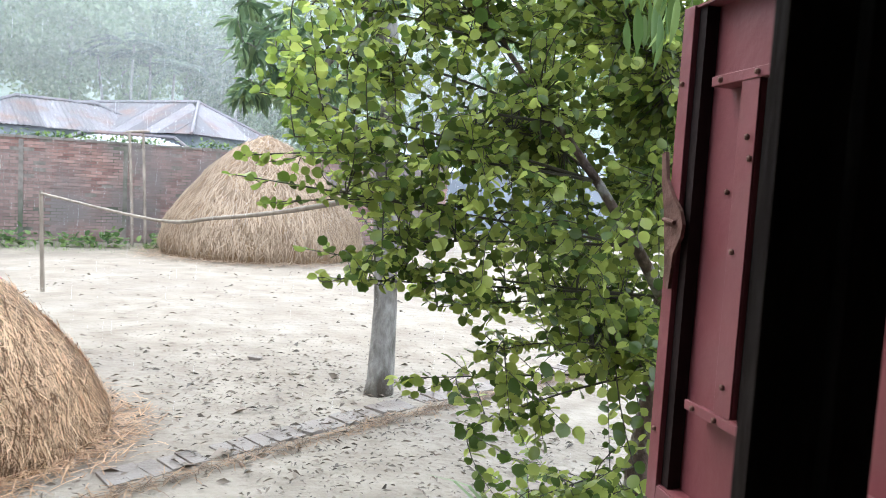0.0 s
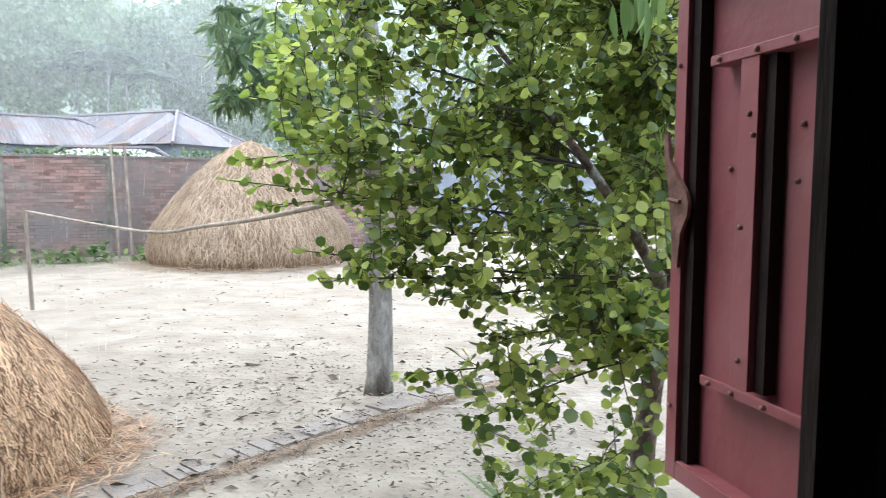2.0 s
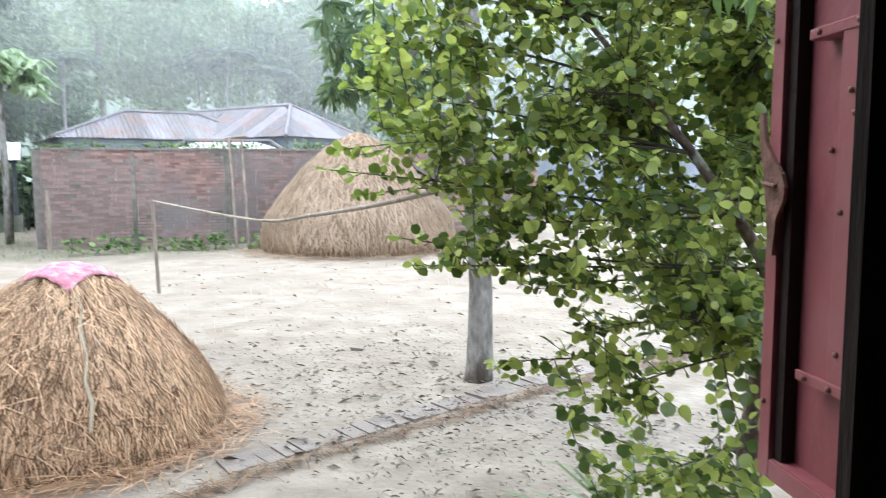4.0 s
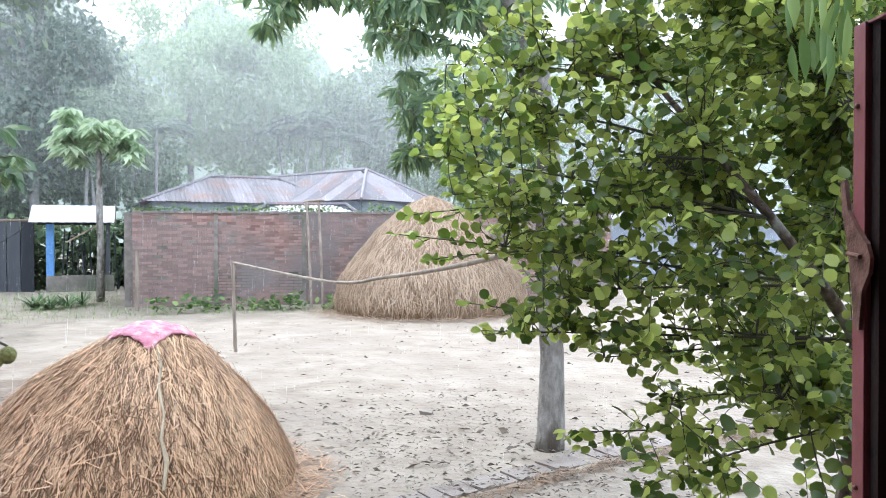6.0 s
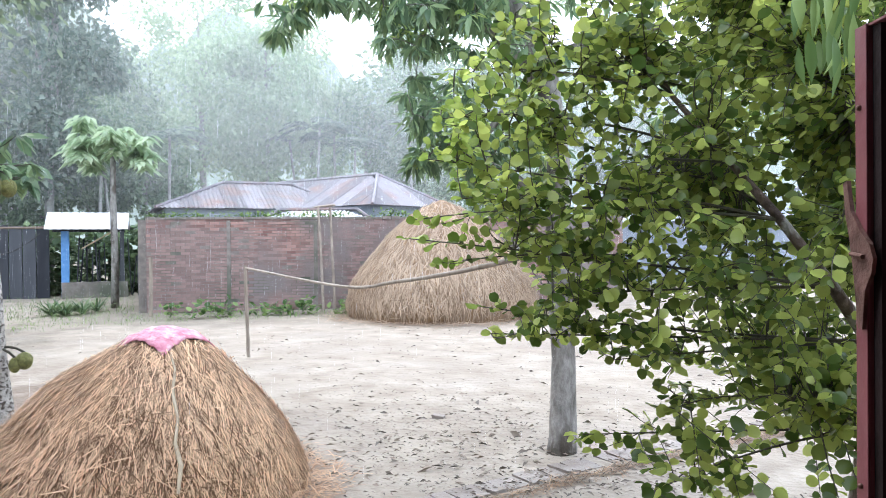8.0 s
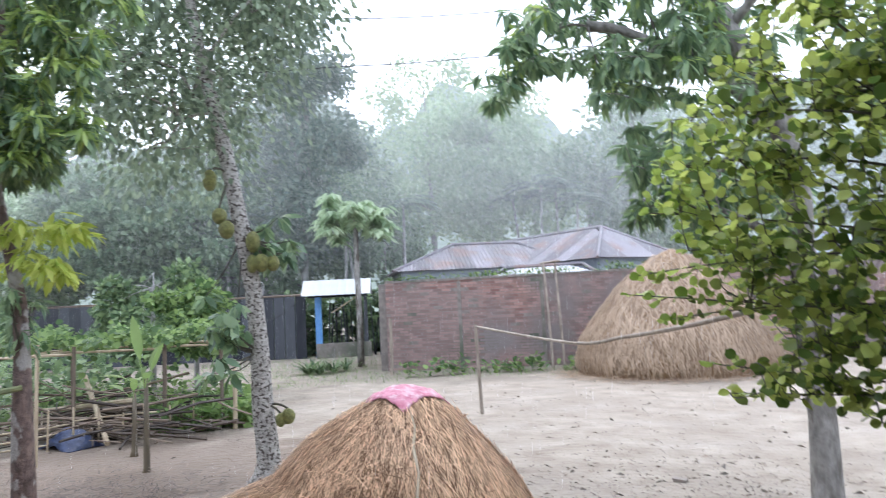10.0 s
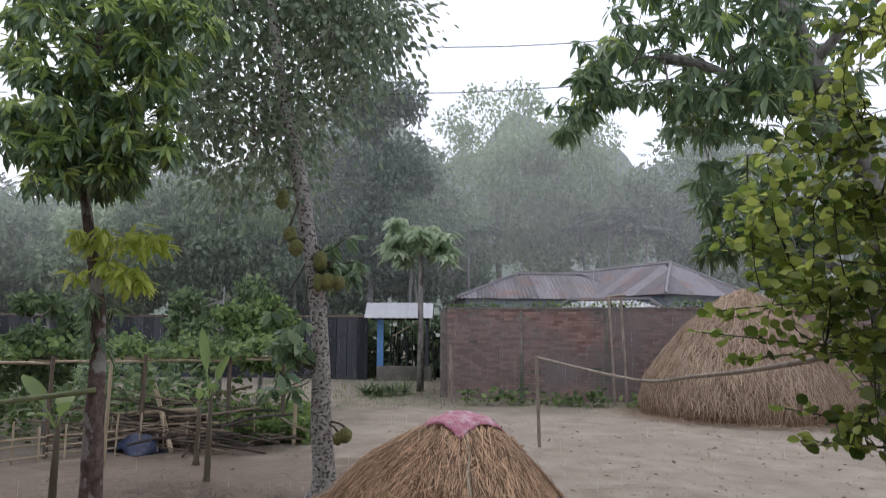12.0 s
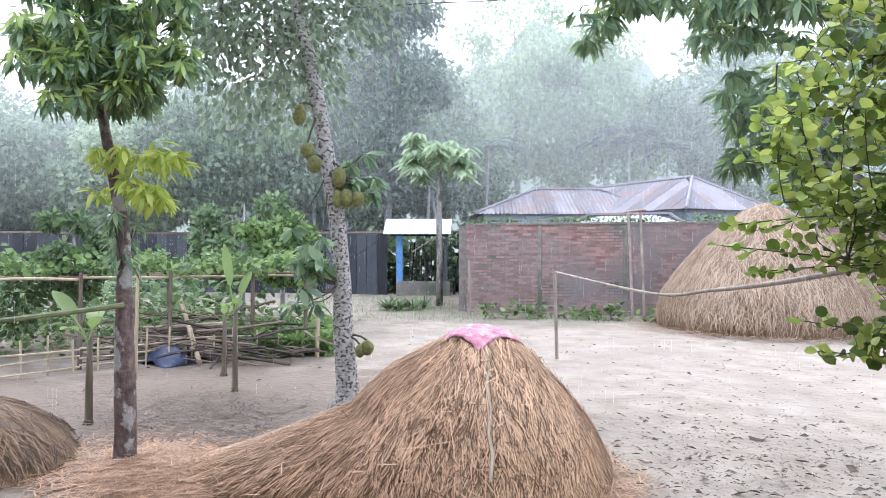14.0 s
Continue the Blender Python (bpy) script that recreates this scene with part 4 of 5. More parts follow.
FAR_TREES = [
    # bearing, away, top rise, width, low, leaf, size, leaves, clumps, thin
    (41.5, 33, 21.5, 2.3, 3.5, M_HAZED_DARK_LEAF, 0.34, 5200, 34, False, "tall dark evergreen tree in the rain"),
    (46.0, 36, 19.0, 3.4, 3.0, M_HAZED_DARK_LEAF, 0.36, 4600, 30, False, "tall dark evergreen tree in the rain"),
    (31.0, 42, 19.6, 4.3, 5.0, M_HAZED_FEATHER, 0.34, 4200, 52, True, "tall airy pale green tree with feathery foliage, haze in its colour"),
    (26.5, 43, 18.6, 3.8, 4.2, M_HAZED_FEATHER, 0.34, 3800, 48, True, "tall airy pale green tree with feathery foliage, haze in its colour"),
    (22.8, 45, 15.5, 3.0, 3.6, M_HAZED_FEATHER, 0.34, 2800, 34, True, "tall airy pale green tree with feathery foliage, haze in its colour"),
    (18.8, 48, 13.2, 3.8, 3.0, M_HAZED_WOOD_LEAF, 0.4, 3600, 28, False, "rain-blurred broadleaf tree far behind the houses"),
    (15.2, 46, 18.4, 3.9, 3.0, M_HAZED_WOOD_LEAF, 0.4, 3600, 28, False, "rain-blurred broadleaf tree far behind the houses"),
    (9.5, 48, 15.0, 4.5, 2.5, M_HAZED_WOOD_LEAF, 0.42, 3200, 28, False, "rain-blurred broadleaf tree far behind the houses"),
    (-3.5, 48, 15.0, 4.6, 2.5, M_HAZED_DARK_LEAF, 0.42, 2800, 26, False, "rain-blurred broadleaf tree far behind the houses"),
    (-19.0, 46, 14.5, 5.0, 2.5, M_HAZED_WOOD_LEAF, 0.42, 2200, 24, False, "rain-blurred broadleaf tree far behind the houses"),
    (50.5, 34, 12.0, 3.0, 2.6, M_HAZED_WOOD_LEAF, 0.32, 4200, 34, False, "leafy green broadleaf tree behind the garden fence"),
    (55.5, 33, 10.8, 3.2, 2.4, M_HAZED_WOOD_LEAF, 0.32, 4200, 34, False, "leafy green broadleaf tree behind the garden fence"),
    (61.0, 35, 10.2, 3.4, 2.2, M_HAZED_FEATHER, 0.32, 4000, 34, False, "leafy green broadleaf tree behind the garden fence"),
    (66.5, 36, 9.6, 3.4, 2.0, M_HAZED_WOOD_LEAF, 0.34, 3800, 32, False, "leafy green broadleaf tree behind the garden fence"),
    (72.5, 36, 11.0, 3.6, 2.0, M_HAZED_WOOD_LEAF, 0.34, 3200, 30, False, "leafy green broadleaf tree behind the garden fence"),
    (43.5, 34.5, 10.5, 2.0, 2.8, M_HAZED_WOOD_LEAF, 0.30, 3000, 26, False, "leafy green broadleaf tree behind the gateway"),
    (39.0, 37, 11.0, 2.4, 2.8, M_HAZED_WOOD_LEAF, 0.32, 3000, 26, False, "leafy green broadleaf tree behind the gateway"),
    (48.5, 40, 13.5, 3.4, 2.5, M_HAZED_WOOD_LEAF, 0.38, 3400, 34, False, "leafy green broadleaf tree behind the garden fence"),
    (53.0, 41, 13.0, 3.6, 2.5, M_HAZED_DARK_LEAF, 0.38, 3200, 34, False, "leafy green broadleaf tree behind the garden fence"),
    (58.3, 41, 12.5, 3.6, 2.5, M_HAZED_DARK_LEAF, 0.38, 3200, 34, False, "leafy green broadleaf tree behind the garden fence"),
    (64.0, 42, 12.0, 3.8, 2.5, M_HAZED_WOOD_LEAF, 0.38, 3000, 32, False, "leafy green broadleaf tree behind the garden fence"),
    (69.5, 42, 11.5, 3.8, 2.5, M_HAZED_DARK_LEAF, 0.38, 3000, 32, False, "leafy green broadleaf tree behind the garden fence"),
    (37.0, 43, 14.0, 3.0, 2.8, M_HAZED_WOOD_LEAF, 0.36, 3000, 30, False, "leafy green broadleaf tree behind the gateway"),
    (35.2, 38, 9.0, 2.2, 2.8, M_HAZED_WOOD_LEAF, 0.32, 2600, 24, False, "leafy green broadleaf tree behind the gateway"),
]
# Skyline of the glowing backdrop; its emission colour holds the haze.
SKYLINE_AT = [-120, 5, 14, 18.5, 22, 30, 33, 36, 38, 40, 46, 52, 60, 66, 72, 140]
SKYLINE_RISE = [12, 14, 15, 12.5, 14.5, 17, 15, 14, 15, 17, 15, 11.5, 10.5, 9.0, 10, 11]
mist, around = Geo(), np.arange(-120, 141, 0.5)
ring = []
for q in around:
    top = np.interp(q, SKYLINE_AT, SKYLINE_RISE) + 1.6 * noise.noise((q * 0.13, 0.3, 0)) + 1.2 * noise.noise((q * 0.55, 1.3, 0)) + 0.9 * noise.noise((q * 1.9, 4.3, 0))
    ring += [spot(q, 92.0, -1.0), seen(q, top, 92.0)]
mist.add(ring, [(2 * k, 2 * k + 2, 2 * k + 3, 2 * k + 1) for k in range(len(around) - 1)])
solid("backdrop", mist.mesh("backdrop", M_MIST), "glowing backdrop painted as pale rain-misted woods in the far distance", "backdrop", kind="structure")
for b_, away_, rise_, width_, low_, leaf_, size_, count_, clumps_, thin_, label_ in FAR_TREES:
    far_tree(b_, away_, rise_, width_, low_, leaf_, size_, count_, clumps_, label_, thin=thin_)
far_tree(16.7, 21.6, 2.3, 0.8, 1.0, M_HAZED_FEATHER, 0.2, 900, 10, "pale green shrub growing over the brick wall", name="shrub")
far_tree(64.0, 13.6, 3.4, 0.65, 0.9, M_SHRUB, 0.15, 900, 12, "pale green leafy shrub beside the garden trellis", name="shrub")
far_tree(69.5, 14.5, 1.6, 1.0, 0.3, M_SHRUB, 0.18, 1000, 12, "broad green shrub beside the garden trellis", name="shrub")
far_tree(49.6, 17.0, 3.0, 1.0, 0.3, M_WEED, 0.2, 1300, 14, "tangled creeper-covered shrub behind the trellis", name="shrub")
far_tree(52.6, 20.0, 4.6, 1.3, 0.6, M_SHRUB, 0.24, 1100, 14, "pale broad-leaved shrub behind the garden", name="shrub")


def bare_trunks():
    """Slim straight stems that stand among the far trees."""
    for b, away, rise in ((22.7, 40, 9), (21.3, 41, 8.5), (24.2, 42, 8), (19.9, 40, 7.5), (33.6, 36, 8), (32.4, 44, 8), (38.3, 33, 6), (37.6, 33.5, 5.5), (47.2, 33, 7), (15.3, 42, 9)):
        p = spot(b, away)
        h = EYE + away * math.tan(radians(rise))
        t = thing("palm_tree", p, "slim areca palm with a straight bare stem", "palm", "areca palms")
        part("trunk", Geo().tube([(0, 0, -0.1), (0.05, 0, h * 0.5), (rng.normal(0, 0.15), 0, h)], [0.10, 0.085, 0.06], 7).mesh("trunk", M_HAZED_BARK), t)
        n = 9
        th = rng.random(n) * 6.28
        w = np.stack([np.cos(th), np.sin(th), rng.uniform(0.2, 1.0, n)], 1)
        tips = np.repeat(w, 26, axis=0)
        along = np.tile(np.linspace(0.15, 1, 26), n)[:, None] * 2.0
        pl = np.array([0, 0, h]) + tips / np.linalg.norm(tips, axis=1, keepdims=True) * along + np.array([0, 0, -0.28]) * along ** 2
        side = np.cross(tips, (0, 0, 1)) * np.where(np.arange(len(tips)) % 2, 1, -1)[:, None] + tips * 0.5 + np.array([0, 0, -0.5])
        part("frond", scatter("frond", FAR_LEAF, FAR_FACES, aim(side, 0.55, widths=0.22), pl, M_HAZED_DARK_LEAF), t)


bare_trunks()


# long-leaved clusters: leaves that hang in a rosette
def rosette(centres, per, size, spread=0.55):
    n = len(centres)
    c = np.repeat(np.asarray(centres), per, axis=0)
    th = rng.random(n * per) * 6.28
    out = np.stack([np.cos(th), np.sin(th), np.zeros(n * per)], 1)
    hang = rng.uniform(-1.75, 0.15, n * per)
    ways = out * spread + np.array([0, 0, 1]) * (hang * 0.6)[:, None]
    pl = c + out * 0.015 + rng.normal(0, 0.02, (n * per, 3))
    return pl, aim(ways, rng.uniform(0.7, 1.2, n * per) * size, roll=rng.normal(0, 0.5, n * per))


def box_points(ranges, n):
    """Random places in a block of bearings, rises and distances."""
    (b0, b1), (r0, r1), (d0, d1) = ranges
    return np.array([seen(rng.uniform(b0, b1), rng.uniform(r0, r1), rng.uniform(d0, d1)) for _ in range(n)])


def branch_out(g, hubs, tips, thick=0.016, thin=0.004):
    """Twigs that fork: every tip grows from the nearest place that already carries wood."""
    have = [np.array(h, float) for h in hubs]
    size = [thick] * len(have)
    order = sorted(range(len(tips)), key=lambda i: min(np.linalg.norm(tips[i] - np.array(h)) for h in hubs))
    for i in order:
        d = np.linalg.norm(np.array(have) - tips[i], axis=1)
        k = int(np.argmin(d))
        r = max(thin, size[k] * 0.8)
        g.tube(curve_points(have[k], tips[i], -0.1 * d[k], rng.normal(0, 0.05 * d[k], 3), 4), [r, r * 0.95, r * 0.85, max(thin, r * 0.75)], 4, cap=False)
        have.append(tips[i])
        size.append(r)


def mango_tree():
    base = spot(3.25, 6.15)
    t = thing("mango_tree", base, "mango tree with grey bark and dark drooping leaves", "tree")
    trunk = [(0, 0, -0.05), (0.02, 0, 0.12), (0.03, 0.0, 0.8), (-0.02, 0, 1.6), (0.0, 0, 2.5), (-0.1, 0.02, 3.3), (-0.42, 0.0, 3.95), (-0.7, 0.1, 5.0)]
    radii = [0.135, 0.115, 0.102, 0.1, 0.1, 0.1, 0.09, 0.06]
    groups = [
        (((10.5, 14.8), (5.8, 9.0), (5.6, 6.8)), 22), (((9.5, 15.3), (8.8, 13.0), (5.4, 7.0)), 28), (((3.0, 11.0), (3.6, 11.0), (5.6, 7.2)), 36),
        (((7, 19), (17.0, 27), (5.2, 7.4)), 100), (((18, 24), (17.8, 23), (5.6, 7.0)), 34), (((23, 26.5), (14.5, 18.5), (5.8, 6.4)), 9), (((6, 16), (22, 33), (5.0, 7.6)), 70),
        (((-16, 7), (8, 30), (5.4, 8.0)), 130), (((16, 22), (22, 30), (5.5, 7.0)), 26), (((5.5, 17), (15.0, 19.5), (5.4, 7.2)), 64)]
    pts = np.concatenate([box_points(g, n) for g, n in groups])
    tips = pts - base
    g = Geo().tube(trunk, radii, 14, 0.06)
    hubs = np.array([(-0.1, 0, 3.3), (-0.42, 0, 3.95), (-0.7, 0.1, 5.0), (-0.9, -0.2, 3.85), (-1.5, -0.3, 4.15), (-0.75, -0.1, 2.5), (0.7, 0.2, 3.6), (1.3, 0.3, 3.5), (0.4, 0.0, 4.6)])
    for a, b, r in ((4, 3, 0.05), (3, 4, 0.04), (0, 5, 0.045), (0, 6, 0.06), (6, 7, 0.04), (1, 8, 0.05)):
        g.tube(curve_points(hubs[a] if a < 9 else hubs[0], hubs[b], -0.05, n=5), [r, r * 0.9, r * 0.8, r * 0.7, r * 0.6], 6, cap=False)
    g.tube(curve_points((-0.05, 0, 3.0), hubs[3], -0.1, n=5), [0.06, 0.055, 0.05, 0.045, 0.04], 6, cap=False)
    g.tube(curve_points((0, 0, 2.0), hubs[5], -0.1, n=5), [0.05, 0.045, 0.04, 0.035, 0.03], 6, cap=False)
    branch_out(g, hubs, tips)
    part("trunk", g.mesh("trunk", M_BARK, True), t)
    pl, tu = rosette(tips, 17, 0.165)
    part("crown", scatter("crown", LONG_LEAF, LONG_FACES, tu, pl, M_MANGO), t)
    young = tips[rng.random(len(tips)) < 0.25]
    pl, tu = rosette(young + (0, 0, 0.05), 9, 0.14)
    part("young_leaves", scatter("young_leaves", LONG_LEAF, LONG_FACES, tu, pl, M_LIME), t, "paler young leaves")


mango_tree()


def round_leaf_tree():
    """The tree beside the window, with small round leaves on thin arching twigs."""
    base = np.array([1.12, 3.42, 0.0])
    t = thing("round_leaf_tree", base, "small tree with thin twigs and round bright green leaves", "tree")
    trunk = [(1.12, 3.42, -0.05), (1.12, 3.40, 0.5), (1.12, 3.25, 1.0), (1.02, 2.95, 1.4), (0.83, 2.72, 1.62), (0.66, 2.72, 1.86), (0.50, 2.78, 2.08), (0.30, 2.85, 2.35), (0.12, 2.95, 2.7)]
    rad = [0.068, 0.062, 0.05, 0.032, 0.022, 0.018, 0.014, 0.010, 0.006]
    g = Geo().tube(np.array(trunk) - base, rad, 9, 0.06)
    second = [(1.12, 3.25, 1.0), (1.15, 3.1, 1.6), (1.05, 3.0, 2.2), (0.85, 3.0, 2.8)]
    g.tube(np.array(second) - base, [0.03, 0.022, 0.015, 0.008], 8, 0.06)
    part("trunk", g.mesh("trunk", M_BARK_RED, True), t)
    main_limb, side_limb = np.array(trunk), np.array(second)
    # leading branches: bearing, rise and distance of the tip, and where it leaves the limb
    lead = [(15.2, 0.2, 2.75, main_limb[4]), (14.3, 1.7, 2.72, main_limb[5]), (12.6, -1.9, 2.74, main_limb[4]), (9.2, -5.4, 2.72, main_limb[3]), (8.2, -7.6, 2.7, main_limb[3]), (12.2, 9.8, 2.85, main_limb[6]), (13.3, 6.6, 2.8, main_limb[5]), (11.0, 13.6, 2.95, main_limb[7]), (7.5, 17.2, 3.0, main_limb[7]),
            (4.5, 22.0, 3.0, main_limb[8]), (1.3, -15.3, 2.8, main_limb[2]), (3.2, -4.5, 2.9, main_limb[4]), (-1.5, -9.5, 2.9, main_limb[3]), (10.5, 3.4, 2.9, main_limb[5]), (-4.5, -19.0, 2.9, main_limb[2]),
            (-7.0, -25.0, 2.9, main_limb[1]), (-14, -24, 2.8, main_limb[1]), (-3, 26, 3.0, side_limb[3]), (-10, 22, 2.9, side_limb[3]), (-16, 12, 2.7, side_limb[2]), (-18, 2, 2.6, side_limb[1]), (-9, 8, 2.7, main_limb[6]),
            (-2, 5, 3.0, main_limb[5]), (0.5, 14, 3.0, main_limb[7]), (-6, -13, 2.8, main_limb[2]), (-16, -12, 2.7, main_limb[2]), (5, 9, 3.1, main_limb[6])]
    twigs, lines = Geo(), []
    for b, r, d, start in lead:
        tip = seen(b, r, d)
        n = 12
        pts = curve_points(start, tip, -0.03 * np.linalg.norm(tip - start), rng.normal(0, 0.03, 3), n)
        twigs.tube(pts - base, np.linspace(0.007, 0.002, n), 5, cap=False)
        lines.append(pts)
    nodes = np.concatenate([p[3:] for p in lines])
    left_edge = np.array([(-28, -6), (-25, -6.5), (-21, -4), (-17, -3), (-15.5, 0.5), (-14, -3), (-11, -5), (-9, 0), (-7.8, 7), (-6, 4), (-4.5, 4.5), (-3, 3), (-1, 6), (0.2, 13), (1.5, 9), (4, 10.5), (6.6, 12.6), (9.8, 11.6), (13.6, 10.4), (17.2, 6.8), (22, 4), (27, 0)])
    spots = []

    def leafy(pts, first, step):
        """Alternate leaves along a twig."""
        seg = np.linalg.norm(np.diff(pts, axis=0), axis=1)
        total, s, k = seg.sum(), first, 0
        cum = np.concatenate([[0], np.cumsum(seg)])
        while s < total:
            i = min(np.searchsorted(cum, s) - 1, len(pts) - 2)
            i = max(i, 0)
            d = (pts[i + 1] - pts[i]) / (seg[i] + 1e-9)
            p = pts[i] + d * (s - cum[i])
            side = np.cross(d, (0, 0, 1.0))
            side /= np.linalg.norm(side) + 1e-9
            way = side * (1 if k % 2 else -1) * rng.uniform(0.6, 1.1) + d * rng.uniform(0.2, 0.8) + np.array([0, 0, rng.uniform(-0.75, 0.2)])
            spots.append((p, way))
            s += step * rng.uniform(0.75, 1.25)
            k += 1
        spots.append((pts[-1], pts[-1] - pts[-2]))

    for pts in lines:
        leafy(pts, 0.32 * np.linalg.norm(pts[-1] - pts[0]), 0.034)
        # short leafy side shoots towards the tip
        for k in (7, 8, 9, 10):
            d = pts[k + 1] - pts[k]
            d /= np.linalg.norm(d)
            out = pts[k] + (d * 0.8 + rng.normal(0, 0.45, 3) * np.array([1, 1, 0.8])) * rng.uniform(0.08, 0.17)
            shoot = curve_points(pts[k], out, 0.01, n=4)
            twigs.tube(shoot - base, np.linspace(0.0022, 0.0012, 4), 4, cap=False)
            leafy(shoot, 0.03, 0.03)
    made = 0
    while made < 1200:
        rise = rng.uniform(-27, 27)
        edge = np.interp(rise, *left_edge.T)
        b = edge - 0.6 - (edge + 23) * rng.random() ** (1.0 if rise > -6 else 1.5)
        if -7 < b < -1.5 and -7 < rise < 1 and rng.random() < 0.6:
            continue
        if -14 < rise < -5 and b > -12 and rng.random() < (0.9 if rise < -10.5 else 0.3):
            continue
        if rise < -14 and rng.random() < 0.84:
            continue
        if b > edge - 4.5 and rng.random() < 0.35:
            continue
        if b > -8 and rise > -4 and rng.random() < 0.2:
            continue
        tip = seen(b, rise, rng.uniform(2.35, 3.4 if b > -5 else 4.1))
        k = np.argsort(np.linalg.norm(nodes - tip, axis=1))[rng.integers(0, 4)]
        root = nodes[k]
        gap = np.linalg.norm(tip - root)
        if gap > 0.95:
            continue
        pts = curve_points(root, tip, 0.05 * gap - 0.04, rng.normal(0, 0.03, 3), 6)
        twigs.tube(pts - base, np.linspace(0.0032, 0.0014, 6), 4, cap=False)
        leafy(pts, 0.2 * gap, 0.031)
        made += 1
    made = 0
    while made < 740:
        tip = seen(rng.uniform(-23, -7), rng.uniform(-3, 27), rng.uniform(3.0, 4.2))
        root = nodes[np.argsort(np.linalg.norm(nodes - tip, axis=1))[rng.integers(0, 4)]]
        gap = np.linalg.norm(tip - root)
        if gap > 1.3:
            continue
        pts = curve_points(root, tip, 0.05 * gap - 0.04, rng.normal(0, 0.03, 3), 6)
        twigs.tube(pts - base, np.linspace(0.0032, 0.0014, 6), 4, cap=False)
        leafy(pts, 0.3 * gap, 0.03)
        made += 1
    part("twig_growth", twigs.mesh("twig_growth", M_TWIG), t, kind="stuff")
    p = np.array([s[0] for s in spots]) - base
    w = np.array([s[1] for s in spots])
    n = len(p)
    nor = rng.normal(0, 1.0, (n, 3)) + np.array([0, 0, 0.9])
    size = rng.uniform(0.6, 1.15, n) * 0.048
    size = size * np.where(p[:, 2] < 1.3, 1.2, 1.0)
    turns = aim(w, size, nor)
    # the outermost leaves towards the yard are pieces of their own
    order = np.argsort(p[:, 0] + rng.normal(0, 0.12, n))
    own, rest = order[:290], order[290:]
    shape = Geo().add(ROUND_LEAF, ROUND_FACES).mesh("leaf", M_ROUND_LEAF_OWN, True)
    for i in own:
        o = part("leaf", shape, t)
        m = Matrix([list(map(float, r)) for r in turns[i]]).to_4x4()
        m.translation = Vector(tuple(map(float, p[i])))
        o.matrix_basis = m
    part("crown", scatter("crown", ROUND_LEAF, ROUND_FACES, turns[rest], p[rest], M_ROUND_LEAF, True), t, kind="stuff")
    # a hanging spray of long pods high up beside the shutter
    pods = [(seen(rng.uniform(-19, -15), rng.uniform(13.5, 21), rng.uniform(2.1, 2.5))) - base for _ in range(26)]
    ways = np.stack([rng.normal(0, 0.15, 26), rng.normal(0, 0.15, 26), -np.ones(26)], 1)
    part("long_leaves", scatter("long_leaves", LONG_LEAF, LONG_FACES, aim(ways, rng.uniform(0.11, 0.17, 26), widths=rng.uniform(0.10, 0.16, 26), normals=np.tile([0.3, -1.0, 0.1], (26, 1)) + rng.normal(0, 0.4, (26, 3))), pods, M_BANANA), t, "long hanging yellow-green leaves")


round_leaf_tree()


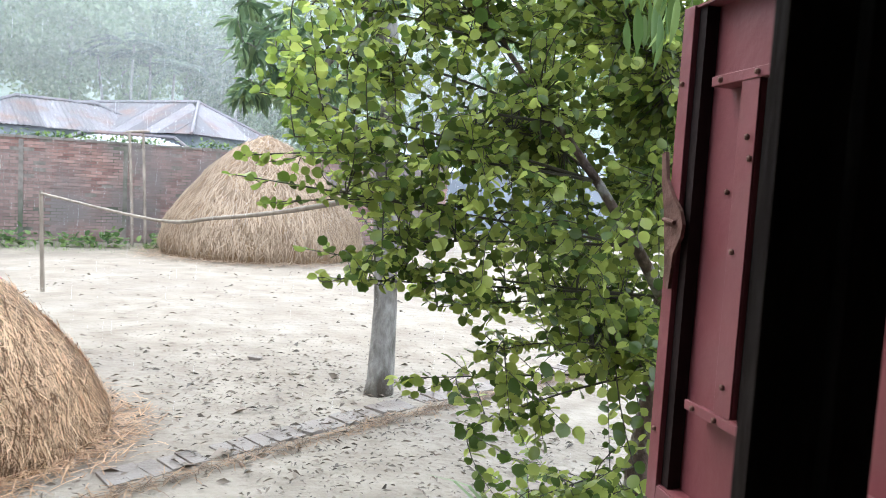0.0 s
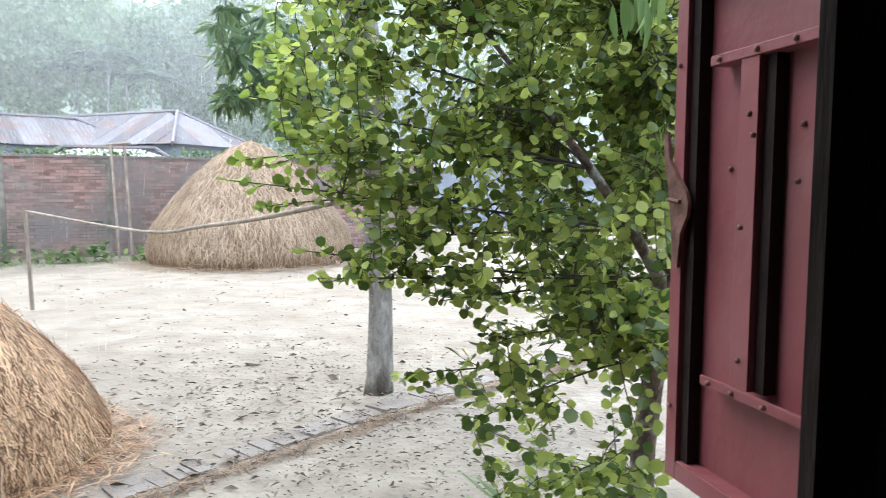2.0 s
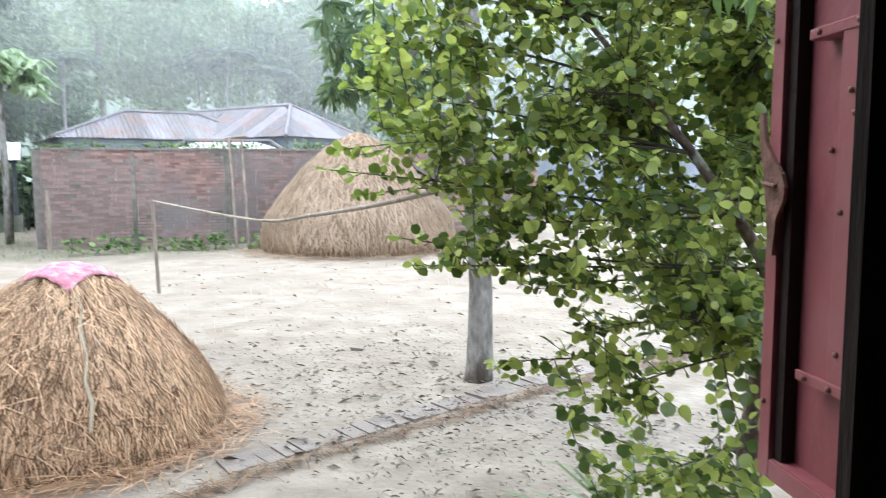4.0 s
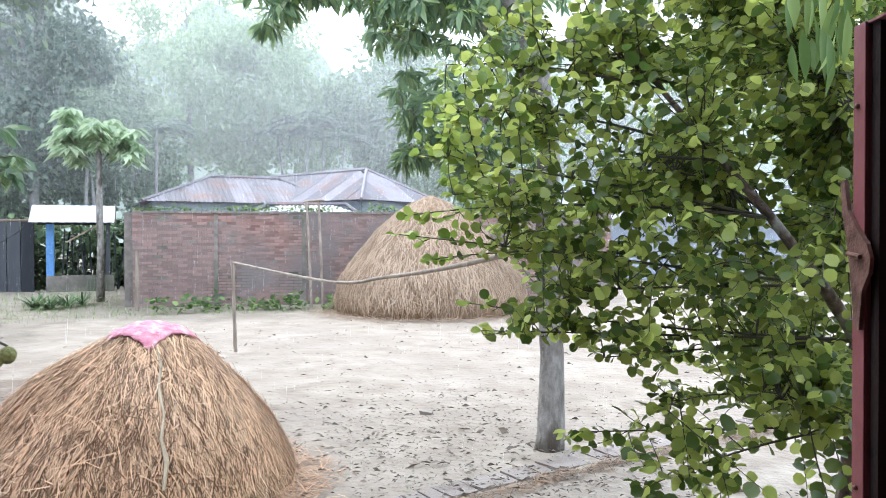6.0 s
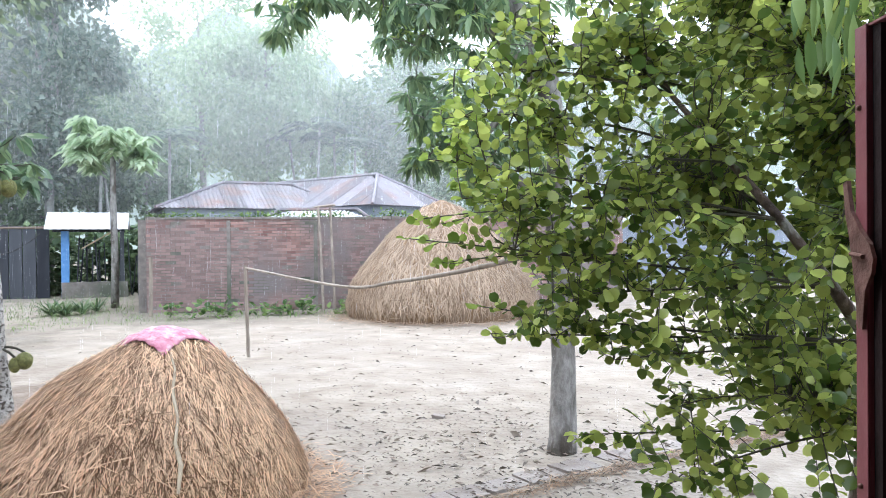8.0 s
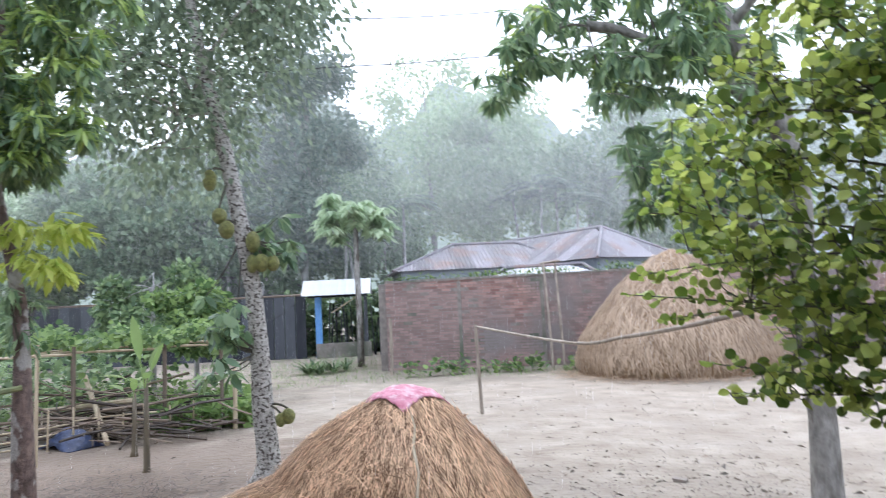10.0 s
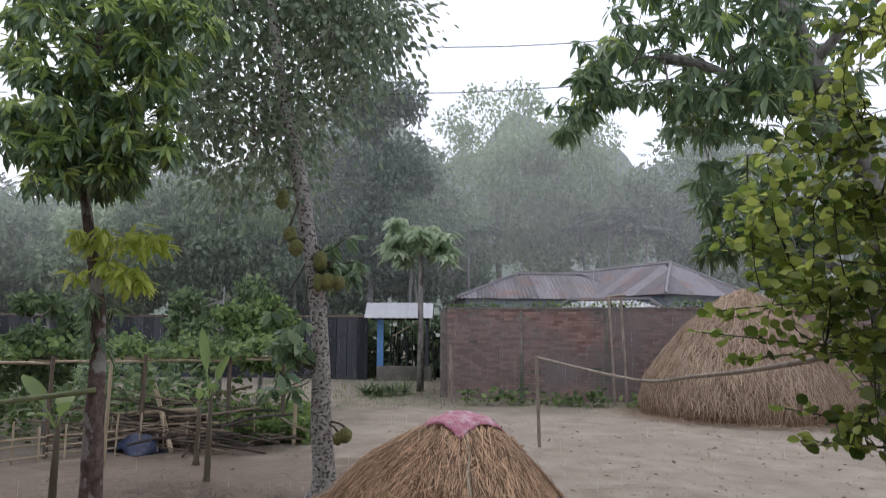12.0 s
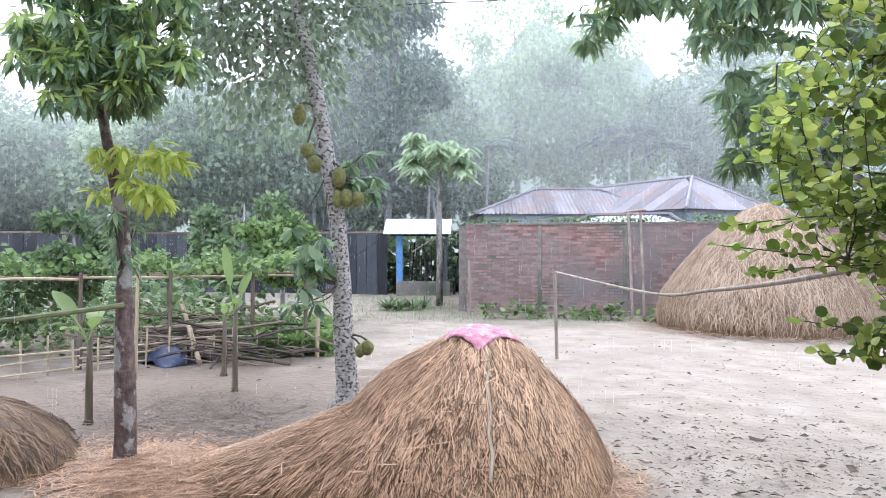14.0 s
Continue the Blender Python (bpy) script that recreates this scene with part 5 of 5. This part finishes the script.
def jack_tree():
    base = spot(45.2, 7.75)
    t = thing("jackfruit_tree", base, "jackfruit tree with pale blotched bark and hanging fruit", "tree")
    stops = [(45.2, -13.2, 0.20), (44.75, -12.2, 0.145), (44.6, -11.0, 0.125), (44.95, -7.2, 0.112), (45.06, -2.7, 0.096), (45.4, 1.8, 0.088), (46.1, 6.3, 0.088), (46.85, 10.7, 0.084), (47.75, 14.9, 0.078), (48.8, 19.0, 0.068), (49.35, 22.0, 0.06), (50.0, 26, 0.04)]
    pts = [seen(b, r, 7.75) - base for b, r, _ in stops]
    pts[0][2] = -0.05
    tips = np.concatenate([box_points(((43.5, 57), (14.5, 31), (7.2, 10.2)), 105), box_points(((39.5, 50), (21.5, 33), (7.2, 10.0)), 58), box_points(((46, 55), (11.5, 15), (8.0, 10.0)), 12)]) - base
    g = Geo().tube(pts, [r for _, _, r in stops], 14, 0.05)
    branch_out(g, pts[8:], tips, 0.03, 0.005)
    part("trunk", g.mesh("trunk", M_BARK_PALE, True), t)
    per = 105
    c = np.repeat(tips, per, axis=0)
    n = len(c)
    v = rng.normal(0, 1, (n, 3))
    p = c + v * np.array([0.27, 0.27, 0.32])
    part("crown", scatter("crown", LONG_LEAF, LONG_FACES, aim(v + np.array([0, 0, -0.7]), rng.uniform(0.07, 0.125, n), rng.normal(0, 0.5, (n, 3)) + np.array([0, 0, 1]), widths=rng.uniform(0.16, 0.25, n)), p, M_JACK_LEAF), t)
    # leafy shoots beside the trunk
    shoots = np.concatenate([box_points(((46.2, 49.0), (-4.5, 1.6), (7.3, 7.7)), 12), box_points(((42.5, 44.8), (3.0, 7.6), (7.6, 8.2)), 9)]) - base
    for group in (shoots[:12], shoots[12:]):
        pl, tu = rosette(group, 10, 0.2)
        tu[:, :, 0] *= 1.8
        part("side_shoot", scatter("side_shoot", LONG_LEAF, LONG_FACES, tu, pl, M_MANGO), t, "dark glossy side shoot", "stuff")
        stalk = Geo()
        for s in group:
            stalk.tube(curve_points(pts[4] if s[2] < 1.9 else pts[6], s, 0.06, n=5), [0.012, 0.01, 0.008, 0.006, 0.004], 5, cap=False)
        part("shoot_stalk", stalk.mesh("shoot_stalk", M_TWIG), t)
    fruit = [(48.46, 10.5, 0.072, 0.118), (47.8, 7.75, 0.076, 0.088), (47.3, 6.7, 0.08, 0.10), (45.35, 5.7, 0.074, 0.118), (44.75, 4.05, 0.08, 0.10), (43.88, 4.0, 0.07, 0.09), (45.45, 4.0, 0.06, 0.10), (43.66, -8.15, 0.052, 0.074), (43.08, -7.9, 0.073, 0.085)]
    for b, r, wide, tall in fruit:
        p = seen(b, r, 7.6) - base
        bm = bmesh.new()
        bmesh.ops.create_uvsphere(bm, u_segments=18, v_segments=12, radius=1.0)
        for v_ in bm.verts:
            k = 1 + 0.05 * noise.noise(v_.co * 9 + Vector((b, r, 0)))
            v_.co = Vector((v_.co.x * wide * k, v_.co.y * wide * k, v_.co.z * tall * (1 if v_.co.z < 0 else 0.92) * k)) + Vector(tuple(map(float, p)))
        me = bpy.data.meshes.new("jackfruit")
        bm.to_mesh(me)
        bm.free()
        me.materials.append(M_FRUIT)
        me.shade_smooth()
        part("jackfruit", me, t, "ripening green-yellow jackfruit")
        k = int(np.argmin([abs(q[2] - p[2] - 0.25) for q in pts]))
        part("stalk", Geo().tube(curve_points(pts[k], p + (0, 0, tall * 0.9), -0.05, n=5), 0.012, 5).mesh("stalk", M_TWIG), t)


jack_tree()


def left_trees():
    base = spot(61.24, 6.35)
    t = thing("mango_tree", base, "slender mango tree with peeling red-brown bark and drooping crown", "tree")
    stem = ((61.24, -10.8), (61.22, -6.7), (61.28, -2.5), (61.4, 1.6), (62.1, 5.8), (62.7, 9.0), (63.0, 13.0), (62.6, 19.0), (62.3, 24.0))
    pts = [np.array((0, 0, -0.05)), np.array((0.0, 0.0, 0.06)), np.array((0, 0, 0.25))] + [seen(b, r, 6.35) - base for b, r in stem]
    tips = np.concatenate([box_points(((56.6, 68.6), (12.5, 26), (5.6, 7.1)), 240), box_points(((59.3, 66.5), (10.2, 14), (5.7, 6.9)), 95), box_points(((53.5, 60), (19, 27), (5.6, 6.8)), 30)]) - base
    g = Geo().tube(pts, [0.17, 0.092, 0.084, 0.080, 0.076, 0.062, 0.05, 0.045, 0.042, 0.04, 0.035, 0.02], 14, 0.10)
    branch_out(g, pts[8:], tips)
    part("trunk", g.mesh("trunk", M_BARK_RED, True), t)
    pl, tu = rosette(tips, 18, 0.15)
    part("crown", scatter("crown", LONG_LEAF, LONG_FACES, tu, pl, M_MANGO), t)
    pl, tu = rosette(tips[rng.random(len(tips)) < 0.95] + (0, 0, 0.06), 12, 0.145)
    part("young_leaves", scatter("young_leaves", LONG_LEAF, LONG_FACES, tu, pl, M_LIME), t, "lime-green young leaves")
    c = box_points(((57.2, 63.2), (3.6, 7.6), (6.0, 6.7)), 34) - base
    pl, tu = rosette(c, 14, 0.15, 0.7)
    tu[:, :, 0] *= 1.1
    part("new_leaves", scatter("new_leaves", LONG_LEAF, LONG_FACES, tu, pl, M_NEW_LEAF), t, "lime-yellow young leaves")
    c = box_points(((60.2, 62.4), (-1.5, 3.2), (6.1, 6.6)), 14) - base
    pl, tu = rosette(c, 10, 0.15)
    part("low_shoot", scatter("low_shoot", LONG_LEAF, LONG_FACES, tu, pl, M_MANGO), t, "dark leaves low on the stem")
    twig = Geo()
    for q in c:
        twig.tube(curve_points(pts[5], q, 0, n=3), 0.006, 4)
    part("twigs", twig.mesh("twigs", M_TWIG), t)

    base = spot(37.3, 22.8)
    t = thing("papaya_tree", base, "papaya tree with a tall bare stem and umbrella crown", "tree")
    part("trunk", Geo().tube([(0, 0, -0.05), (0.02, 0, 1.5), (-0.02, 0, 3.0), (0.0, 0, 4.6)], [0.12, 0.10, 0.09, 0.07], 9, 0.05).mesh("trunk", M_BARK, True), t)
    c, w = [], []
    for k in range(52):
        th = rng.random() * 6.28
        up = rng.uniform(-0.5, 1.1)
        d = np.array([math.cos(th), math.sin(th), up])
        hub = np.array([0, 0, 4.55]) + d / np.linalg.norm(d) * rng.uniform(0.45, 1.2)
        for j in range(18):
            a = j / 18 * 6.28
            c.append(hub + rng.normal(0, 0.06, 3))
            w.append(np.array([math.cos(a), math.sin(a), -0.55]))
    part("crown", scatter("crown", FAR_LEAF, FAR_FACES, aim(w, rng.uniform(0.32, 0.55, len(w)), widths=0.26), np.array(c), M_HAZED_FEATHER), t)


left_trees()


# ---- vegetable garden ----
def banana(place, height, leaves, label):
    t = thing("banana_plant", place, label, "banana plant", "banana plants")
    part("stem", Geo().tube([(0, 0, -0.03), (0.01, 0, 0.06), (0.02, 0, height * 0.3), (0, 0.02, height * 0.64)], [0.062, 0.040, 0.034, 0.022], 9, 0.08).mesh("stem", M_BANANA_STEM, True), t)
    for az_, up, length, wide, bend in leaves:
        g, n = Geo(), 9
        d = np.array([math.cos(radians(az_)), math.sin(radians(az_)), 0])
        s = np.array([-d[1], d[0], 0])
        vs = []
        for i in range(n):
            u = i / (n - 1)
            mid = np.array([0, 0, height * 0.56]) + 1.0 * d * length * u * math.cos(radians(up)) + np.array([0, 0, 0.85 * length * (u * math.sin(radians(up)) - 0.8 * bend * u * u)])
            w = 0.62 * wide * (0.12 if u < 0.4 else math.sin(min(1, (u - 0.28) / 0.72) * math.pi) ** 0.7 + 0.03)
            vs += [mid - s * w + (0, 0, 0.25 * w), mid, mid + s * w + (0, 0, 0.25 * w)]
        fs = []
        for i in range(n - 1):
            a = 3 * i
            fs += [(a, a + 1, a + 4, a + 3), (a + 1, a + 2, a + 5, a + 4)]
        part("leaf", g.add(vs, fs).mesh("leaf", M_BANANA, True), t)


banana(spot(53.33, 9.3), 1.75, [(200, 82, 1.1, 0.17, 0.05), (20, 70, 0.75, 0.10, 0.1), (110, 65, 0.8, 0.1, 0.2), (230, 45, 0.7, 0.12, 0.5), (330, 55, 0.6, 0.09, 0.5), (160, 40, 0.7, 0.1, 0.7)], "young banana plant with one upright broad leaf")
banana(spot(54.1, 10.6), 1.3, [(210, 55, 0.6, 0.12, 0.5), (100, 60, 0.6, 0.09, 0.4), (330, 70, 0.5, 0.08, 0.3)], "small dry banana plant with drooping leaves")
banana(spot(63.56, 8.12), 1.5, [(205, 62, 0.9, 0.2, 0.25), (60, 75, 0.8, 0.14, 0.1), (140, 55, 0.8, 0.14, 0.5), (300, 50, 0.7, 0.1, 0.6), (350, 60, 0.6, 0.1, 0.4)], "young banana plant with torn broad leaves")


def garden():
    front = [spot(47.9, 12.6), spot(52, 12.4), spot(58, 12.3), spot(64, 11.9), spot(71, 11.4)]
    t = thing("bean_trellis", front[0], "bamboo bean trellis overgrown with climbing vines", "trellis")
    for i, p in enumerate(front):
        for back in (0.0, 2.2):
            q = p * (1 + back / 12.0) - front[0]
            g = Geo()
            pole(g, q + (0, 0, -0.05), q + (rng.normal(0, 0.04), 0, 1.38 + 0.1 * rng.random()), 0.032)
            part("post", g.mesh("post", M_STICK), t)
    for back in (0.0, 1.1, 2.2):
        for a, b in zip(front[:-1], front[1:]):
            k = 1 + back / 12.0
            g = Geo()
            pole(g, a * k - front[0] + (0, 0, 1.33), b * k - front[0] + (0, 0, 1.36), 0.021, bend=0.03)
            part("rail", g.mesh("rail", M_BAMBOO), t)
    low = thing("low_fence", front[1], "low bamboo rail fence along the garden bed", "fence")
    for h in (0.06, 0.2, 0.34):
        for a, b in zip(front[:-1], front[1:]):
            if h > 0.1 and a is front[0]:
                continue
            g = Geo()
            pole(g, a * 0.985 - front[1] + (0, 0, h + rng.uniform(-0.03, 0.03)), b * 0.985 - front[1] + (0, 0, h + rng.uniform(-0.03, 0.03)), 0.014, bend=0.03)
            part("rail", g.mesh("rail", M_BAMBOO), low)
    for k in range(14):
        p = spot(50 + k * 1.6, 12.1 - 0.05 * k) - front[1]
        part("stake", Geo().tube([p + (0, 0, -0.05), p + (rng.normal(0, 0.03), 0, rng.uniform(0.4, 0.6))], 0.016, 5).mesh("stake", M_BAMBOO), low)
    # vines over the trellis and hanging from it
    n = 5200
    b = rng.uniform(46.5, 72, n)
    d = rng.uniform(12.2, 15.2, n)
    z = 1.40 + np.abs(rng.normal(0, 0.10, n)) + 0.18 * (np.sin(b * 1.3) > 0.2) * rng.random(n)
    hang = rng.random(n) < 0.2
    strips = (np.sin(b * 2.1 + 1) + np.sin(b * 0.9)) > 0.35
    z = np.where(hang & strips, rng.uniform(0.1, 1.4, n), z)
    d = np.where(hang, d + 0.6, d)
    pl = np.stack([-d * np.sin(np.radians(b)), d * np.cos(np.radians(b)), z], 1)
    v = rng.normal(0, 1, (n, 3)) + np.array([0, 0, -0.4])
    nor = np.stack([0.5 * np.sin(np.radians(b)), -0.5 * np.cos(np.radians(b)), np.ones(n)], 1) + rng.normal(0, 0.4, (n, 3))
    solid("climbing_vine", scatter("climbing_vine", ROUND_LEAF, ROUND_FACES, aim(v, rng.uniform(0.06, 0.13, n), nor), pl, M_WEED), "broad-leaved vine covering the bamboo trellis", "vine", kind="stuff")

    def weeds(name, count, bear, dist, tall, size, mat, label, shape=(ROUND_LEAF, ROUND_FACES), up=0.2):
        b, d = rng.uniform(*bear, count), rng.uniform(*dist, count)
        clump = np.array([noise.noise((x * 0.9, y * 1.4, tall)) for x, y in zip(b, d)])
        keep = clump > rng.uniform(-0.45, 0.15, count)
        b, d = np.radians(b[keep]), d[keep]
        k = len(b)
        pl = np.stack([-d * np.sin(b), d * np.cos(b), tall * rng.random(k) ** 1.3 + 0.02], 1)
        w = rng.normal(0, 1, (k, 3)) + np.array([0, 0, up])
        solid(name, scatter(name, shape[0], shape[1], aim(w, rng.uniform(0.6, 1.3, k) * size), pl, mat), label, "plants", kind="stuff")

    weeds("garden_greens", 3600, (46.5, 73), (12.8, 19), 0.55, 0.09, M_WEED, "dense green vegetable and weed growth in the garden")
    weeds("garden_greens", 3500, (45.6, 53), (12.0, 15.5), 0.35, 0.13, M_BANANA, "yellow-green creeping vegetable plants on the garden bed")
    weeds("garden_shrubs", 4200, (53, 76), (15, 24), 1.2, 0.18, M_SHRUB, "tall shrubs and creepers behind the garden", up=-0.3)
    weeds("gate_shrubs", 5200, (33.5, 45), (29.5, 33), 2.6, 0.26, M_SHRUB, "dark shrubs and bamboo behind the gateway", up=-0.3)
    weeds("grass", 4200, (15, 44), (17.2, 19.6), 0.12, 0.10, M_WEED, "short grass and weeds along the foot of the wall", (BLADE, BLADE_FACES), 0.8)
    weeds("grass", 3500, (36, 50), (19.5, 27.0), 0.12, 0.13, M_WEED, "short grass beside the path to the gateway", (BLADE, BLADE_FACES), 0.8)
    # broad weeds at the wall's foot
    for b in (33.4, 31.6, 29.5, 27.6, 26.2, 24.9, 24.0, 23.2, 20.6, 20.0, 30.4):
        p = spot(b, 18.7 + rng.uniform(-0.3, 0.2))
        w = thing("weed", p, "leafy green weed at the foot of the brick wall", "weed", "weeds by the wall")
        tall = rng.uniform(0.2, 0.6)
        k = 28
        c = rng.normal(0, 0.16, (k, 3)) * np.array([1, 1, 0]) + np.stack([np.zeros(k), np.zeros(k), rng.random(k) * tall + 0.03], 1)
        part("leaves", scatter("leaves", ROUND_LEAF, ROUND_FACES, aim(rng.normal(0, 1, (k, 3)), rng.uniform(0.09, 0.18, k)), c, M_WEED), w)
    # strap-leaved lilies by the gateway
    for b, d, k in ((41.4, 21.3, 60), (40.55, 21.0, 80), (39.4, 21.4, 50), (38.5, 21.9, 40)):
        w = thing("lily_clump", spot(b, d), "clump of arching strap-leaved lilies", "lily", "lily clumps")
        th = rng.random(k) * 6.28
        ways = np.stack([np.cos(th), np.sin(th), rng.uniform(0.15, 0.9, k)], 1)
        part("leaves", scatter("leaves", BLADE, BLADE_FACES, aim(ways, rng.uniform(0.5, 0.9, k)), np.zeros((k, 3)), M_SHRUB), w)
    # creeper along the top of the brick wall
    k = 1500
    s = rng.uniform(0, WALL_LEN, k)
    s = s[[noise.noise((x * 0.8, 3, 1)) > rng.uniform(-0.5, 0.2) for x in s]]
    k = len(s)
    pl = np.stack([WALL_A[0] + WALL_DIR[0] * s, WALL_A[1] + WALL_DIR[1] * s + 0.1, WALL_H + 0.04 + np.abs(rng.normal(0, 0.07, k))], 1)
    solid("wall_creeper", scatter("wall_creeper", FAR_LEAF, FAR_FACES, aim(rng.normal(0, 1, (k, 3)), rng.uniform(0.07, 0.16, k)), pl, M_WEED), "thin creeper growing along the wall top", "creeper", kind="stuff")
    # brushwood pile, tarpaulin and dry leaves
    heap = thing("brushwood_pile", spot(55.5, 12.7), "pile of cut dead sticks beside the garden fence", "firewood")
    g = Geo()
    for k in range(170):
        c = np.array([rng.normal(0, 0.75), rng.normal(0, 0.6), abs(rng.normal(0, 0.28)) + 0.03])
        a = rng.normal(0.4, 0.7)
        d = np.array([math.cos(a), math.sin(a), rng.normal(0, 0.14)]) * rng.uniform(0.3, 0.9)
        c[2] = max(c[2], abs(d[2]) + 0.02)
        g.tube([c - d, c + rng.normal(0, 0.03, 3), c + d], rng.uniform(0.008, 0.026), 5)
    part("brushwood", g.mesh("brushwood", M_STICK), heap, kind="stuff")
    for a0, a1 in (((-1.0, 0.2, 0.9), (0.9, -0.7, 0.05)), ((0.4, 0.1, 0.55), (-1.3, -0.4, 0.4))):
        g = Geo()
        pole(g, a0, a1, 0.04)
        part("branch", g.mesh("branch", M_BAMBOO), heap)
    tarp = Geo()
    vs, fs, n = [], [], 12
    for j in range(n + 1):
        for i in range(n + 1):
            x, y = (i / n - 0.5) * 0.85, (j / n - 0.5) * 0.6
            vs.append((x, y, max(0.01, 0.27 - 1.4 * (x * x + 1.6 * y * y) + 0.07 * noise.noise((x * 6, y * 6, 2)))))
    for j in range(n):
        for i in range(n):
            a = j * (n + 1) + i
            fs.append((a, a + 1, a + n + 2, a + n + 1))
    ob = solid("tarpaulin", tarp.add(vs, fs).mesh("tarpaulin", M_TARP, True), "crumpled dark blue plastic sheet on the brushwood", "tarpaulin")
    ob.location = tuple(map(float, spot(58.1, 12.0)))
    ob.modifiers.new("thick", "SOLIDIFY").thickness = 0.01
    g = Geo()
    pole(g, (0, 0, -0.05), (0.03, 0.02, 1.55), 0.026, 8)
    w = thing("stake", spot(60.35, 10.64), "tall pale bamboo stake by the garden", "post")
    part("pole", g.mesh("pole", M_BAMBOO), w)
    g = Geo()
    pole(g, spot(61.3, 6.27, 1.34), spot(71, 6.3, 1.23), 0.022, 8, 0.02)
    solid("tied_pole", g.mesh("tied_pole", M_BAMBOO_GREEN), "greenish bamboo pole tied to a young tree", "pole")
    g = Geo()
    pole(g, (0, 0, -0.05), (0.02, 0.0, 1.1), 0.035)
    w = thing("stake", spot(47.0, 12.0), "short bamboo stake by the garden", "post")
    part("pole", g.mesh("pole", M_BAMBOO), w)


garden()


def blade_plant():
    t = thing("screwpine", (0.50, 3.05, 0), "low plant with long arching spiky blades", "plant")
    k = 34
    th = rng.random(k) * 6.28
    ways = np.stack([np.cos(th), np.sin(th), rng.uniform(0.02, 0.42, k)], 1)
    part("stem", Geo().tube([(0, 0, -0.03), (0.0, 0, 0.1), (0.02, 0, 0.2)], [0.05, 0.045, 0.03], 8).mesh("stem", M_BARK), t)
    turns = aim(ways, rng.uniform(0.5, 0.9, k), widths=rng.uniform(0.32, 0.5, k))
    shape = Geo().add(BLADE, BLADE_FACES).mesh("blade", M_PALM)
    for m3 in turns:
        m = Matrix([list(map(float, r)) for r in m3]).to_4x4()
        m.translation = Vector((0, 0, 0.18))
        part("blade", shape, t).matrix_basis = m


blade_plant()


def cables():
    for pts in ([(75, 17.6), (68.6, 19.1), (55, 21.3), (40, 22.45), (21.4, 22.5), (8, 21.6)], [(75, 12.8), (68.3, 14.8), (55, 17.6), (38.4, 18.95), (21.4, 19.4), (8, 18.9)]):
        line = []
        for (a, r), (b, s) in zip(pts[:-1], pts[1:]):
            for t in np.linspace(0, 1, 5)[:-1]:
                line.append(seen(a + (b - a) * t, r + (s - r) * t, 14.0))
        line.append(seen(*pts[-1], 14.0))
        solid("overhead_cable", Geo().tube(line, 0.011, 5).mesh("overhead_cable", M_WIRE), "thin black overhead power cable", "cable", "overhead cables")


cables()


# ---- the falling rain ----
def rain():
    """Streaks of falling drops all over the yard, from the eaves to the far trees."""
    def belt(near, far, count, width, length, top):
        b = np.radians(rng.uniform(-34, 78, count))
        d = np.sqrt(rng.uniform(near ** 2, far ** 2, count))
        pl = np.stack([-d * np.sin(b), d * np.cos(b), rng.random(count) * (EYE + d * top)], 1)
        ways = np.stack([rng.normal(0.05, 0.012, count), rng.normal(0.0, 0.012, count), np.ones(count)], 1)
        nor = np.stack([np.sin(b) + rng.normal(0, 0.5, count), -np.cos(b) + rng.normal(0, 0.5, count), np.zeros(count)], 1)
        return aim(ways, rng.uniform(0.5, 1.5, count) * length, nor, rng.uniform(0.6, 1.4, count) * width), pl

    streaks = [belt(4, 12, 1600, 0.0006, 0.14, 0.5), belt(12, 27, 11000, 0.0007, 0.26, 0.42), belt(28.7, 46, 30000, 0.0014, 0.4, 0.38)]
    turns, places = np.concatenate([q[0] for q in streaks]), np.concatenate([q[1] for q in streaks])
    solid("rain", scatter("rain", [(-0.5, 0, 0), (0.5, 0, 0), (0.35, 1, 0), (-0.35, 1, 0)], [(0, 1, 2, 3)], turns, places, M_RAIN), "heavy grey-white rain streaks falling across the yard", "rain", kind="stuff")
    # see-through sheets added as haze before and among the far trees, uneven along their length and thinning out above
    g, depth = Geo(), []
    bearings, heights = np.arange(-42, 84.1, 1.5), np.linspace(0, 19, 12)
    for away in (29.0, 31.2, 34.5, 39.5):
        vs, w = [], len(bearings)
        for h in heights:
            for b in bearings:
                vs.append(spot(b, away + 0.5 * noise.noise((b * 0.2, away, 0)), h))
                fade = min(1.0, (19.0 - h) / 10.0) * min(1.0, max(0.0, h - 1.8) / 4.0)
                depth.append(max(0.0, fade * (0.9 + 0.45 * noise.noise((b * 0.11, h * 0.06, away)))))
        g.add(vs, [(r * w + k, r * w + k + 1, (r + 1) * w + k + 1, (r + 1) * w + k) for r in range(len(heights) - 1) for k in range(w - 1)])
    me = g.mesh("far_rain", M_RAIN_HAZE, True)
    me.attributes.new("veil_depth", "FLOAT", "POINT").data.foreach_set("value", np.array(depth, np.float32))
    solid("far_rain", me, "see-through sheets standing in for rain haze before the distant woods", "rain", kind="stuff")


rain()
